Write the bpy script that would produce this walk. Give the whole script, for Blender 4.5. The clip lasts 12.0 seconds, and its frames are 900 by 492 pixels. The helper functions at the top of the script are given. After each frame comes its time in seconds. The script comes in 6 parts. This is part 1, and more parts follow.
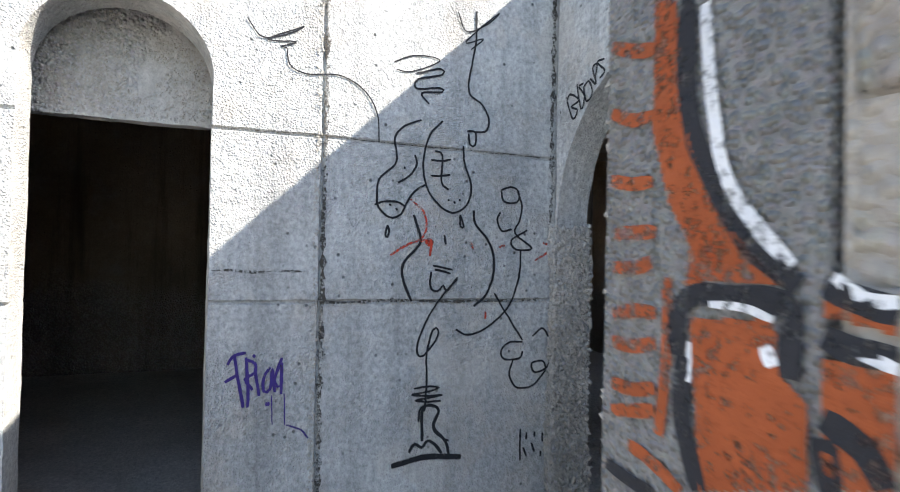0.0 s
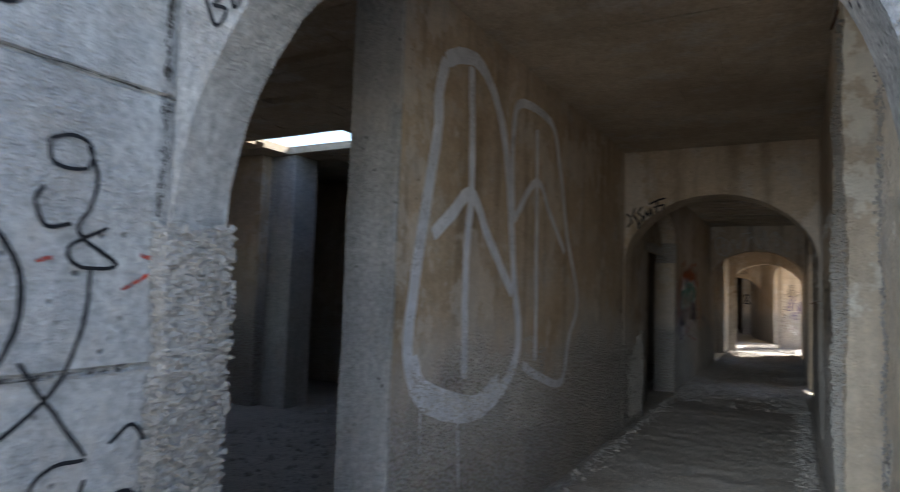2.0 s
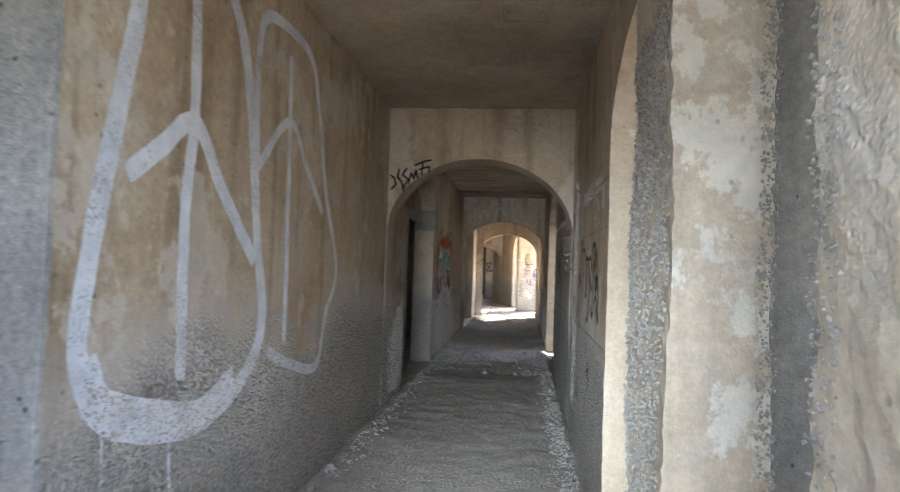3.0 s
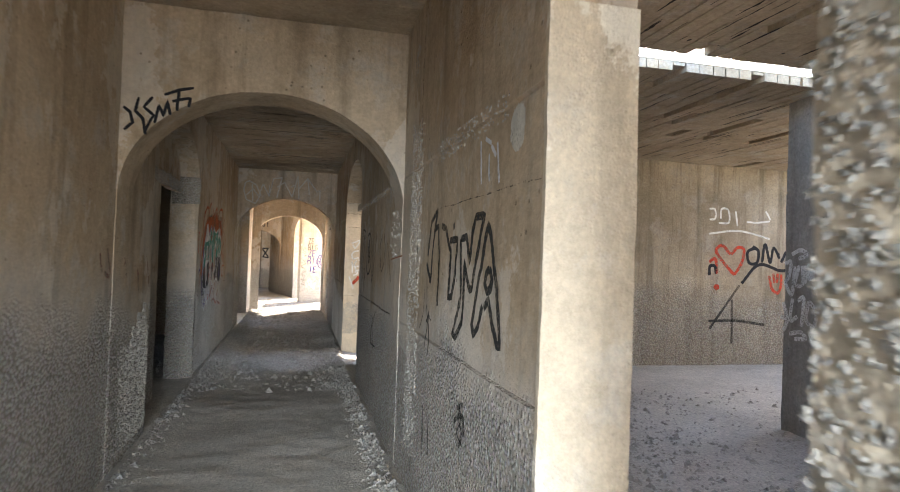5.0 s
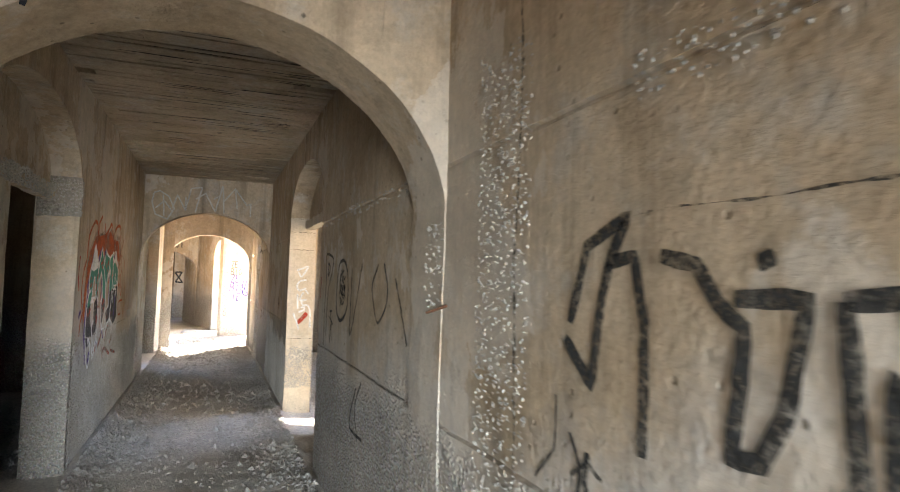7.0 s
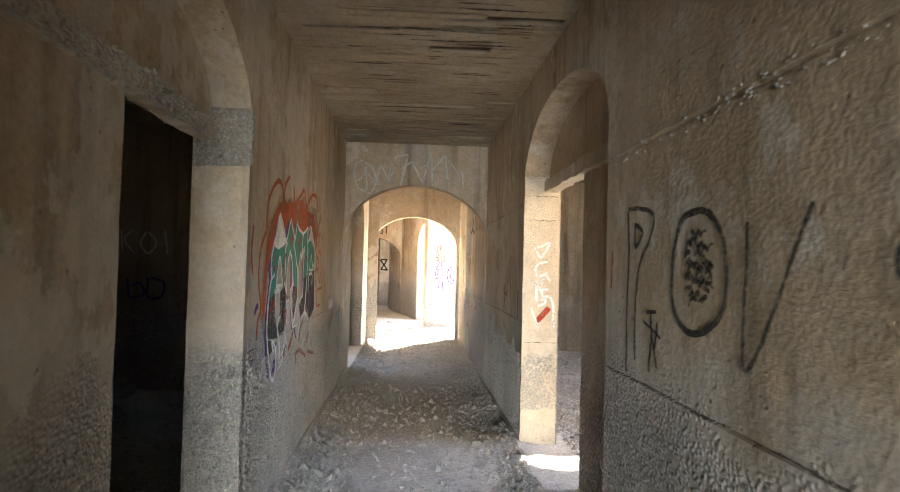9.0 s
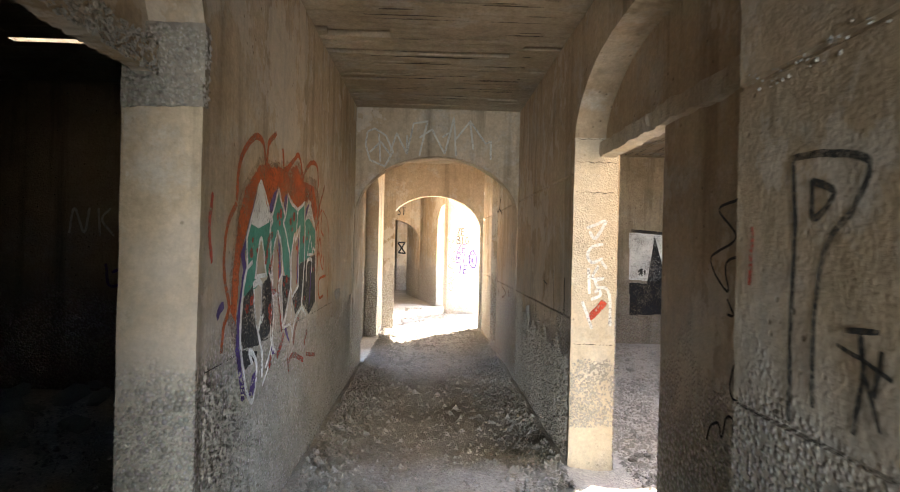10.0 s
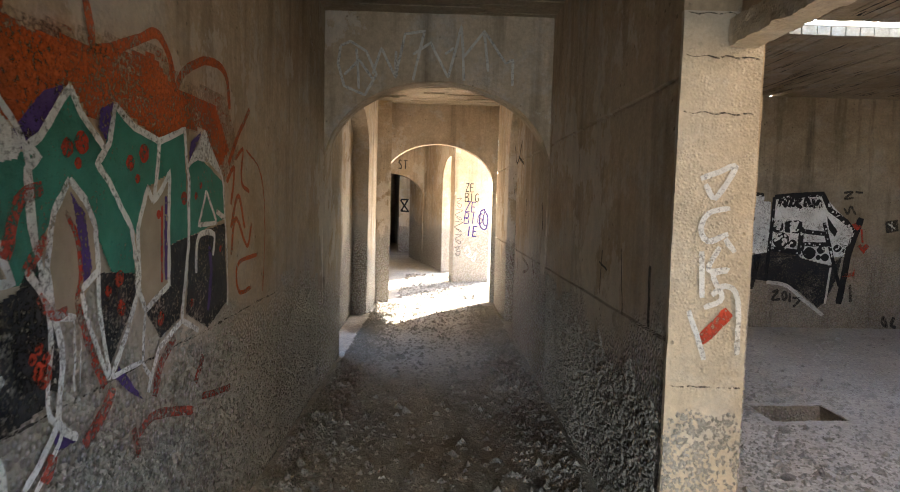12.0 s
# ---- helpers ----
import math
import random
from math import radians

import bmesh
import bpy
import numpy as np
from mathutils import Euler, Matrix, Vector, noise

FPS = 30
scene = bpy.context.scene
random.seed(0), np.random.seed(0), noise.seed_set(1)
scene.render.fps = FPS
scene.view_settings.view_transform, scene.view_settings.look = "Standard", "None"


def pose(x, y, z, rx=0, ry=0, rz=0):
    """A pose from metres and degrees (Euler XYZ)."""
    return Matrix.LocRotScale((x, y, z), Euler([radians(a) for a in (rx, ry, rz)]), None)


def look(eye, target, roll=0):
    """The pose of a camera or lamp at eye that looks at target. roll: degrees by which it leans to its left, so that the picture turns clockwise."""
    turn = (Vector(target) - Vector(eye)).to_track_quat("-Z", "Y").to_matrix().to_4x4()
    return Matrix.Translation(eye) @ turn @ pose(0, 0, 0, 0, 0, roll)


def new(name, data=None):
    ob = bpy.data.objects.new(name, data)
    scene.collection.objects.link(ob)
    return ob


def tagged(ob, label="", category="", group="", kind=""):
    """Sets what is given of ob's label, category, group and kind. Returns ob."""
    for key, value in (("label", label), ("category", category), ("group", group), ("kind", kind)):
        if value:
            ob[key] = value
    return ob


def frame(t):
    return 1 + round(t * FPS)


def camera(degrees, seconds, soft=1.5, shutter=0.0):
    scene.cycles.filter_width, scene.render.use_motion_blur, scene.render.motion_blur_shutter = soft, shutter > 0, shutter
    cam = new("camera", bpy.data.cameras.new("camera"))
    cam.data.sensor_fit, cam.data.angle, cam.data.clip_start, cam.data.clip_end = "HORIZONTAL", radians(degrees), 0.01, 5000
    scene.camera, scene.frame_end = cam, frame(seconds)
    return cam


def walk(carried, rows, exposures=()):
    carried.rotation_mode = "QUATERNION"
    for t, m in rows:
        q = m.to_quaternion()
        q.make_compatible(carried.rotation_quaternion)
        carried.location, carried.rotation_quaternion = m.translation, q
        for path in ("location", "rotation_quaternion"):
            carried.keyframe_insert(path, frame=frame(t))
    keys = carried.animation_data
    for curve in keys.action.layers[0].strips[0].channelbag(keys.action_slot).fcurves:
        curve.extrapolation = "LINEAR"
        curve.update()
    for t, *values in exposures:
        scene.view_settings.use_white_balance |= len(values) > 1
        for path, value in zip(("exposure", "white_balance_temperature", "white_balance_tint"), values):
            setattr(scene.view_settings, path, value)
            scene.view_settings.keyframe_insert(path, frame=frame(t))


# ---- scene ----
cam = camera(72.4, 12.0, soft=0.95, shutter=0.35)
METRES, EYE, TILT, LEAN, TURN = 11.5, 1.5, 0.0, 0.0, 66.9
ROWS = [
    (0.0, 0.0, 0.0, 0.0, -0.02, 1.01, -1.22),
    (0.5, -0.0064, 0.0363, 0.002, -0.41, 2.46, -1.37),
    (1.0, -0.0055, 0.0721, 0.0002, -10.51, 3.28, -1.56),
    (1.5, 0.0042, 0.1046, 0.0015, -22.25, 3.65, -1.68),
    (2.0, 0.0128, 0.1313, 0.0022, -37.7, 3.91, -1.96),
    (2.5, 0.0348, 0.1562, -0.0019, -50.89, 3.03, -1.89),
    (3.0, 0.0643, 0.1788, 0.0019, -60.2, 1.74, -2.01),
    (3.5, 0.0908, 0.1996, 0.0006, -67.43, 1.39, -2.04),
    (5.5, 0.2427, 0.2793, 0.0017, -82.81, 1.0, -1.99),
    (6.0, 0.2841, 0.2993, 0.0053, -84.8, 1.09, -1.99),
    (6.5, 0.3239, 0.3223, 0.0093, -88.56, 2.32, -1.93),
    (7.0, 0.3622, 0.341, 0.01, -88.02, 3.28, -1.66),
    (7.5, 0.4047, 0.3639, 0.0116, -80.12, 3.39, -1.45),
    (9.5, 0.5802, 0.4457, 0.0015, -69.72, 1.01, -1.38),
    (10.0, 0.6208, 0.4646, 0.0031, -68.7, 0.11, -1.32),
    (10.5, 0.6645, 0.4836, 0.0045, -68.26, -0.48, -1.35),
    (11.0, 0.7141, 0.5, 0.0042, -68.13, -1.48, -1.42),
    (11.5, 0.7538, 0.5126, 0.0037, -68.0, -3.7, -1.44),
    (12.0, 0.7761, 0.5228, 0.0061, -67.92, -3.94, -1.51),
]
walk(cam, [(t, pose(0, 0, EYE, TILT, LEAN, TURN) @ pose(METRES * x, METRES * y, METRES * z, 90 + pitch, roll, yaw)) for t, x, y, z, yaw, pitch, roll in ROWS],
     [(0.0, 1.6, 6400, 10), (0.5, 1.25, 6300, 10), (1.0, 1.15, 6300, 10), (1.5, 1.15, 6300, 10), (2.0, 1.75, 6300, 10), (2.5, 2.75, 6300, 10), (3.0, 3.2, 6300, 10), (3.6, 3.4, 6500, 10),
      (5.5, 3.75, 6700, 10), (6.5, 4.15, 6800, 10), (7.5, 4.4, 6850, 10), (9.5, 4.5, 7050, 10), (10.5, 4.15, 7100, 10), (12.0, 3.5, 6900, 10)])

SUN = Vector((0.70, 1.0, 0.95)).normalized()   # towards the sun
world = bpy.data.worlds.new("sky")
scene.world = world
world.use_nodes = True
wn = world.node_tree.nodes
wl = world.node_tree.links
sky = wn.new("ShaderNodeTexSky")
sky.sky_type = "NISHITA"
sky.sun_disc = False
sky.sun_elevation = math.asin(SUN.z)
sky.sun_rotation = math.atan2(SUN.x, SUN.y)
sky.altitude = 300
wl.new(sky.outputs[0], wn["Background"].inputs[0])
wn["Background"].inputs[1].default_value = 0.15
sun_data = bpy.data.lights.new("sun", "SUN")
sun_data.energy = 4.2
sun_data.angle = radians(0.53)
sun_data.color = (1.0, 0.94, 0.85)
sun_lamp = new("sun", sun_data)
sun_lamp.matrix_world = look((0, 0, 30), (-SUN.x, -SUN.y, 30 - SUN.z))

# lamp added in the entrance arch, topping up the sky's light down the corridor
arch_data = bpy.data.lights.new("entrance_sky_fill", "AREA")
arch_data.shape, arch_data.size, arch_data.size_y = "RECTANGLE", 1.3, 1.7
arch_data.energy = 2.6
arch_data.spread = radians(44)
arch_data.color = (0.78, 0.89, 1.0)
arch_lamp = new("entrance_sky_fill", arch_data)
arch_lamp.matrix_world = look((-2.15, 1.97, 1.0), (-1.45, 9.0, 0.35))


# ---------------------------------------------------------------- materials
def material(name):
    m = bpy.data.materials.new(name)
    m.use_nodes = True
    nt = m.node_tree
    return m, nt, nt.nodes["Principled BSDF"]


def noise_node(nt, coord, scale, detail=4.0, rough=0.6, stretch=None):
    n = nt.nodes.new("ShaderNodeTexNoise")
    n.inputs["Scale"].default_value = scale
    n.inputs["Detail"].default_value = detail
    n.inputs["Roughness"].default_value = rough
    if stretch:
        mp = nt.nodes.new("ShaderNodeMapping")
        mp.inputs["Scale"].default_value = stretch
        nt.links.new(coord, mp.inputs["Vector"])
        coord = mp.outputs[0]
    nt.links.new(coord, n.inputs["Vector"])
    return n.outputs["Fac"]


def ramp(nt, fac, stops):
    r = nt.nodes.new("ShaderNodeValToRGB")
    e = r.color_ramp.elements
    while len(e) < len(stops):
        e.new(0.5)
    for el, (p, c) in zip(e, stops):
        el.position = p
        el.color = (*c, 1) if len(c) == 3 else c
    nt.links.new(fac, r.inputs[0])
    return r.outputs[0]


def mixed(nt, fac, a, b, mode="MIX"):
    m = nt.nodes.new("ShaderNodeMix")
    m.data_type, m.blend_type = "RGBA", mode
    for sock, v in ((m.inputs[0], fac), (m.inputs[6], a), (m.inputs[7], b)):
        if isinstance(v, (int, float)):
            sock.default_value = v
        elif isinstance(v, tuple):
            sock.default_value = (*v, 1)
        else:
            nt.links.new(v, sock)
    return m.outputs[2]


def math_node(nt, op, a, b=0.0):
    m = nt.nodes.new("ShaderNodeMath")
    m.operation = op
    for sock, v in ((m.inputs[0], a), (m.inputs[1], b)):
        if isinstance(v, (int, float)):
            sock.default_value = v
        else:
            nt.links.new(v, sock)
    return m.outputs[0]


def concrete(name, light, dark, stain, grain=0.4, pebble=0.0, streaks=0.5, pits=0.5, pebble_below=None, size=48.0, speck=0.35, low_grey=None, peel=0.0):
    """Weathered cast concrete: two tones in large patches, rain streaks, air pits, exposed aggregate."""
    m, nt, bsdf = material(name)
    tc = nt.nodes.new("ShaderNodeTexCoord").outputs["Object"]
    big = noise_node(nt, tc, 0.9, 5, 0.62)
    col = mixed(nt, ramp(nt, big, [(0.36, (0, 0, 0)), (0.64, (1, 1, 1))]), light, dark)
    patch = noise_node(nt, tc, 2.7, 6, 0.7)
    col = mixed(nt, ramp(nt, patch, [(0.52, (0, 0, 0)), (0.66, (0.75, 0.75, 0.75))]), col, stain)
    st = noise_node(nt, tc, 1.0, 5, 0.65, (5.0, 5.0, 0.35))
    col = mixed(nt, math_node(nt, "MULTIPLY", ramp(nt, st, [(0.5, (0, 0, 0)), (0.72, (1, 1, 1))]), streaks), col,
                tuple(c * 0.45 for c in dark))
    fine = noise_node(nt, tc, 38.0, 4, 0.7)
    col = mixed(nt, speck, col, ramp(nt, fine, [(0.3, (0.5, 0.5, 0.5)), (0.7, (1.5, 1.5, 1.5))]), "MULTIPLY")
    mottle = noise_node(nt, tc, 9.0, 5, 0.75)
    # turns grey below a ragged height
    if low_grey is not None:
        up = nt.nodes.new("ShaderNodeSeparateXYZ")
        nt.links.new(tc, up.inputs[0])
        rim = math_node(nt, "ADD", up.outputs[2], math_node(nt, "ADD", math_node(nt, "MULTIPLY", big, 2.2), math_node(nt, "MULTIPLY", mottle, 0.5)))
        grey = ramp(nt, math_node(nt, "MULTIPLY", math_node(nt, "SUBTRACT", rim, low_grey[1]), 1.0), [(0.0, (0.8, 0.8, 0.8)), (0.75, (0, 0, 0))])
        col = mixed(nt, grey, col, low_grey[0])
    if peel > 0:
        flake = noise_node(nt, tc, 1.1, 7, 0.68, (1.0, 1.0, 0.8))
        edge = ramp(nt, flake, [(0.555, (0, 0, 0)), (0.575, (peel, peel, peel))])
        col = mixed(nt, edge, col, tuple(min(0.8, c * 1.25) for c in stain))
    col = mixed(nt, 0.4, col, ramp(nt, mottle, [(0.3, (0.7, 0.7, 0.7)), (0.7, (1.32, 1.32, 1.32))]), "MULTIPLY")
    pit = nt.nodes.new("ShaderNodeTexVoronoi")
    pit.inputs["Scale"].default_value = 15.0
    nt.links.new(tc, pit.inputs["Vector"])
    sparse = noise_node(nt, tc, 3.1, 2)
    pitmask = math_node(nt, "MULTIPLY", ramp(nt, pit.outputs["Distance"], [(0.07, (1, 1, 1)), (0.15, (0, 0, 0))]),
                        ramp(nt, sparse, [(0.48, (0, 0, 0)), (0.58, (1, 1, 1))]))
    pitmask = math_node(nt, "MULTIPLY", pitmask, pits)
    col = mixed(nt, pitmask, col, tuple(c * 0.3 for c in dark))
    height = math_node(nt, "ADD", math_node(nt, "MULTIPLY", fine, grain), math_node(nt, "MULTIPLY", patch, 0.5))
    height = math_node(nt, "SUBTRACT", height, math_node(nt, "MULTIPLY", pitmask, 0.8))
    if pebble > 0:
        v = nt.nodes.new("ShaderNodeTexVoronoi")
        v.inputs["Scale"].default_value = size
        v.inputs["Randomness"].default_value = 1.0
        nt.links.new(tc, v.inputs["Vector"])
        amount = ramp(nt, noise_node(nt, tc, 1.3, 5, 0.7), [(0.38, (0, 0, 0)), (0.55, (1, 1, 1))])
        if pebble_below is not None:
            sep = nt.nodes.new("ShaderNodeSeparateXYZ")
            nt.links.new(tc, sep.inputs[0])
            edge = math_node(nt, "ADD", sep.outputs[2], math_node(nt, "MULTIPLY", big, 1.6))
            low = ramp(nt, math_node(nt, "MULTIPLY", math_node(nt, "SUBTRACT", edge, pebble_below), 1.6),
                       [(0.0, (1, 1, 1)), (0.5, (0, 0, 0))])
            amount = math_node(nt, "MAXIMUM", math_node(nt, "MULTIPLY", amount, 0.04), low)
        amount = math_node(nt, "MULTIPLY", amount, pebble)
        stone = ramp(nt, v.outputs["Distance"], [(0.0, (1, 1, 1)), (0.6, (0, 0, 0))])
        height = math_node(nt, "ADD", height, math_node(nt, "MULTIPLY", math_node(nt, "MULTIPLY", stone, amount), 2.5))
        tone = nt.nodes.new("ShaderNodeHueSaturation")
        tone.inputs["Saturation"].default_value = 0.25
        nt.links.new(v.outputs["Color"], tone.inputs["Color"])
        pc = mixed(nt, 0.55, col, mixed(nt, 0.5, tone.outputs[0], (0.5, 0.46, 0.4)), "MIX")
        pc = mixed(nt, ramp(nt, v.outputs["Distance"], [(0.3, (0, 0, 0)), (0.75, (0.7, 0.7, 0.7))]), pc, tuple(c * 0.4 for c in dark))
        col = mixed(nt, math_node(nt, "MULTIPLY", amount, 0.7), col, pc)
    nt.links.new(col, bsdf.inputs["Base Color"])
    bsdf.inputs["Roughness"].default_value = 0.92
    bsdf.inputs["Specular IOR Level"].default_value = 0.25
    b = nt.nodes.new("ShaderNodeBump")
    b.inputs["Strength"].default_value = 0.9
    b.inputs["Distance"].default_value = 0.014
    nt.links.new(height, b.inputs["Height"])
    nt.links.new(b.outputs[0], bsdf.inputs["Normal"])
    return m


M_COURT = concrete("court_concrete", (0.54, 0.535, 0.505), (0.41, 0.405, 0.385), (0.46, 0.42, 0.365), 1.0, 0.25, 0.55, 1.0, None, 90.0, 0.65, None, 0.35)
M_ROUGH = concrete("washed_aggregate", (0.50, 0.48, 0.44), (0.38, 0.36, 0.33), (0.42, 0.38, 0.33), 0.7, 1.0, 0.2, 0.3)
M_PLASTER = concrete("tan_concrete", (0.575, 0.46, 0.33), (0.42, 0.315, 0.205), (0.54, 0.49, 0.42), 0.45, 1.2, 0.7, 0.6, 1.6, 48.0, 0.28, ((0.50, 0.485, 0.46), 2.1), 0.5)
M_PILLAR = concrete("pale_plaster", (0.64, 0.55, 0.42), (0.56, 0.47, 0.35), (0.66, 0.61, 0.53), 0.35, 0.12, 0.5, 0.4, None, 80.0, 0.25, None, 0.8)
M_CEIL = concrete("board_marked_concrete", (0.47, 0.38, 0.275), (0.32, 0.25, 0.175), (0.41, 0.365, 0.31), 0.7, 0.0, 0.0, 0.4)
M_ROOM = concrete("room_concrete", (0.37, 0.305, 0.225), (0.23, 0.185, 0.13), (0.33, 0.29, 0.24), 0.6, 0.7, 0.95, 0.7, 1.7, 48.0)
M_GROUND = concrete("dusty_rubble_ground", (0.58, 0.535, 0.475), (0.44, 0.405, 0.355), (0.53, 0.495, 0.445), 0.9, 0.14, 0.0, 0.4, None, 55.0, 0.6)
def paint(name, colour, worn=0.42, soft=0.06, rough=0.75):
    """Old spray paint, broken through by the wall where it is worn."""
    m, nt, bsdf = material(name)
    tc = nt.nodes.new("ShaderNodeTexCoord").outputs["Object"]
    tone = noise_node(nt, tc, 6.0, 4)
    nt.links.new(mixed(nt, 0.5, colour, ramp(nt, tone, [(0.3, (0.6, 0.6, 0.6)), (0.7, (1.3, 1.3, 1.3))]), "MULTIPLY"), bsdf.inputs["Base Color"])
    bsdf.inputs["Roughness"].default_value = rough
    bsdf.inputs["Specular IOR Level"].default_value = 0.2
    wear = math_node(nt, "ADD", math_node(nt, "MULTIPLY", noise_node(nt, tc, 70.0, 3, 0.7), 0.6), math_node(nt, "MULTIPLY", noise_node(nt, tc, 3.5, 4, 0.7), 0.4))
    keep = ramp(nt, wear, [(worn - soft, (0, 0, 0)), (worn + soft, (1, 1, 1))])
    nt.links.new(keep, bsdf.inputs["Alpha"])
    b = nt.nodes.new("ShaderNodeBump")
    b.inputs["Strength"].default_value = 0.6
    b.inputs["Distance"].default_value = 0.01
    nt.links.new(noise_node(nt, tc, 38.0, 4, 0.7), b.inputs["Height"])
    nt.links.new(b.outputs[0], bsdf.inputs["Normal"])
    return m


M_INK = paint("black_marker", (0.02, 0.02, 0.022), 0.34)
M_INKSOFT = paint("faded_black_spray", (0.045, 0.043, 0.04), 0.43, 0.12)
M_RED = paint("red_spray", (0.50, 0.06, 0.03), 0.45, 0.1)
M_REDDIM = paint("faded_red_spray", (0.28, 0.08, 0.07), 0.52, 0.1)
M_REDWORN = paint("worn_red_spray", (0.50, 0.10, 0.07), 0.48, 0.12)
M_PURPLE = paint("purple_spray", (0.05, 0.03, 0.16), 0.36)
M_PALE = paint("pale_grey_spray", (0.74, 0.75, 0.78), 0.36, 0.12)
M_CHALK = paint("thin_chalk", (0.66, 0.64, 0.58), 0.4, 0.1)
M_WHITE = paint("white_spray", (0.78, 0.78, 0.77), 0.42, 0.08)
M_ORANGE = paint("sprayed_orange_mist", (0.55, 0.12, 0.03), 0.44, 0.14)
M_MIST = paint("thin_orange_overspray", (0.55, 0.12, 0.03), 0.58, 0.16)
M_ORANGEP = paint("orange_paint", (0.34, 0.085, 0.028), 0.45, 0.08)
M_VIOLET = paint("violet_paint", (0.09, 0.05, 0.20), 0.42, 0.06)
M_TEAL = paint("teal_paint", (0.05, 0.24, 0.18), 0.38, 0.06)
M_BLACKP = paint("black_paint", (0.03, 0.03, 0.033), 0.42, 0.07)
M_BARE = paint("bare_tan_patch", (0.38, 0.31, 0.23), 0.3, 0.06)
M_DIRT = paint("dark_grit", (0.07, 0.062, 0.052), 0.50, 0.05, 0.95)
M_RUST = paint("rusted_steel", (0.12, 0.055, 0.03), 0.0, 0.01, 0.85)
M_STONE = concrete("broken_stone", (0.44, 0.41, 0.365), (0.32, 0.295, 0.26), (0.39, 0.36, 0.325), 0.9, 0.5, 0.0, 0.3)
M_BLOCK = concrete("hollow_block", (0.38, 0.33, 0.27), (0.29, 0.25, 0.20), (0.34, 0.30, 0.25), 1.0, 0.7, 0.1, 0.6)
M_MORTAR = concrete("mortar", (0.40, 0.36, 0.30), (0.31, 0.28, 0.23), (0.35, 0.31, 0.26), 0.9, 0.3, 0.1, 0.6)
M_AGG = concrete("pale_aggregate", (0.49, 0.46, 0.41), (0.33, 0.305, 0.265), (0.42, 0.39, 0.34), 0.6, 0.0, 0.0, 0.3)
M_DIRTY = concrete("dirty_grey_concrete", (0.36, 0.345, 0.32), (0.26, 0.25, 0.23), (0.31, 0.28, 0.25), 0.4, 0.05, 0.5, 0.8, None, 90.0, 0.4)

M_GRIT = concrete("gritty_grey_concrete", (0.27, 0.26, 0.24), (0.19, 0.183, 0.17), (0.23, 0.21, 0.185), 0.8, 0.7, 0.2, 0.6, None, 90.0, 0.6)
# near-black for the strips that paint shade into ceiling splits
M_SPLIT_SHADE = paint("split_shade", (0.03, 0.026, 0.022), 0.36, 0.06, 0.95)


# ---------------------------------------------------------------- building blocks
def part(name, bm, mat, parent=None, label=""):
    """Links a bmesh as one mesh object, under a thing or a part."""
    me = bpy.data.meshes.new(name)
    bm.to_mesh(me)
    bm.free()
    me.materials.append(mat)
    ob = new(name, me)
    if parent:
        ob.parent = parent
    if label:
        ob["label"] = label
    return ob


def rough_shift(p, amp):
    """A steady shift of a point, so that neighbouring faces stay joined."""
    q = Vector(p)
    a = noise.noise_vector(q * 2.3) * 0.55 + noise.noise_vector(q * 9.0) * 0.3 + noise.noise_vector(q * 31.0) * 0.25
    return q + a * amp


def arch_top(ua, ub, spring, apex):
    """Height of an elliptical arch over u."""
    c, h = (ua + ub) / 2, (ub - ua) / 2
    return lambda u: spring + (apex - spring) * math.sqrt(max(0.0, 1 - ((u - c) / h) ** 2))


def flat_top(z):
    return lambda u: z


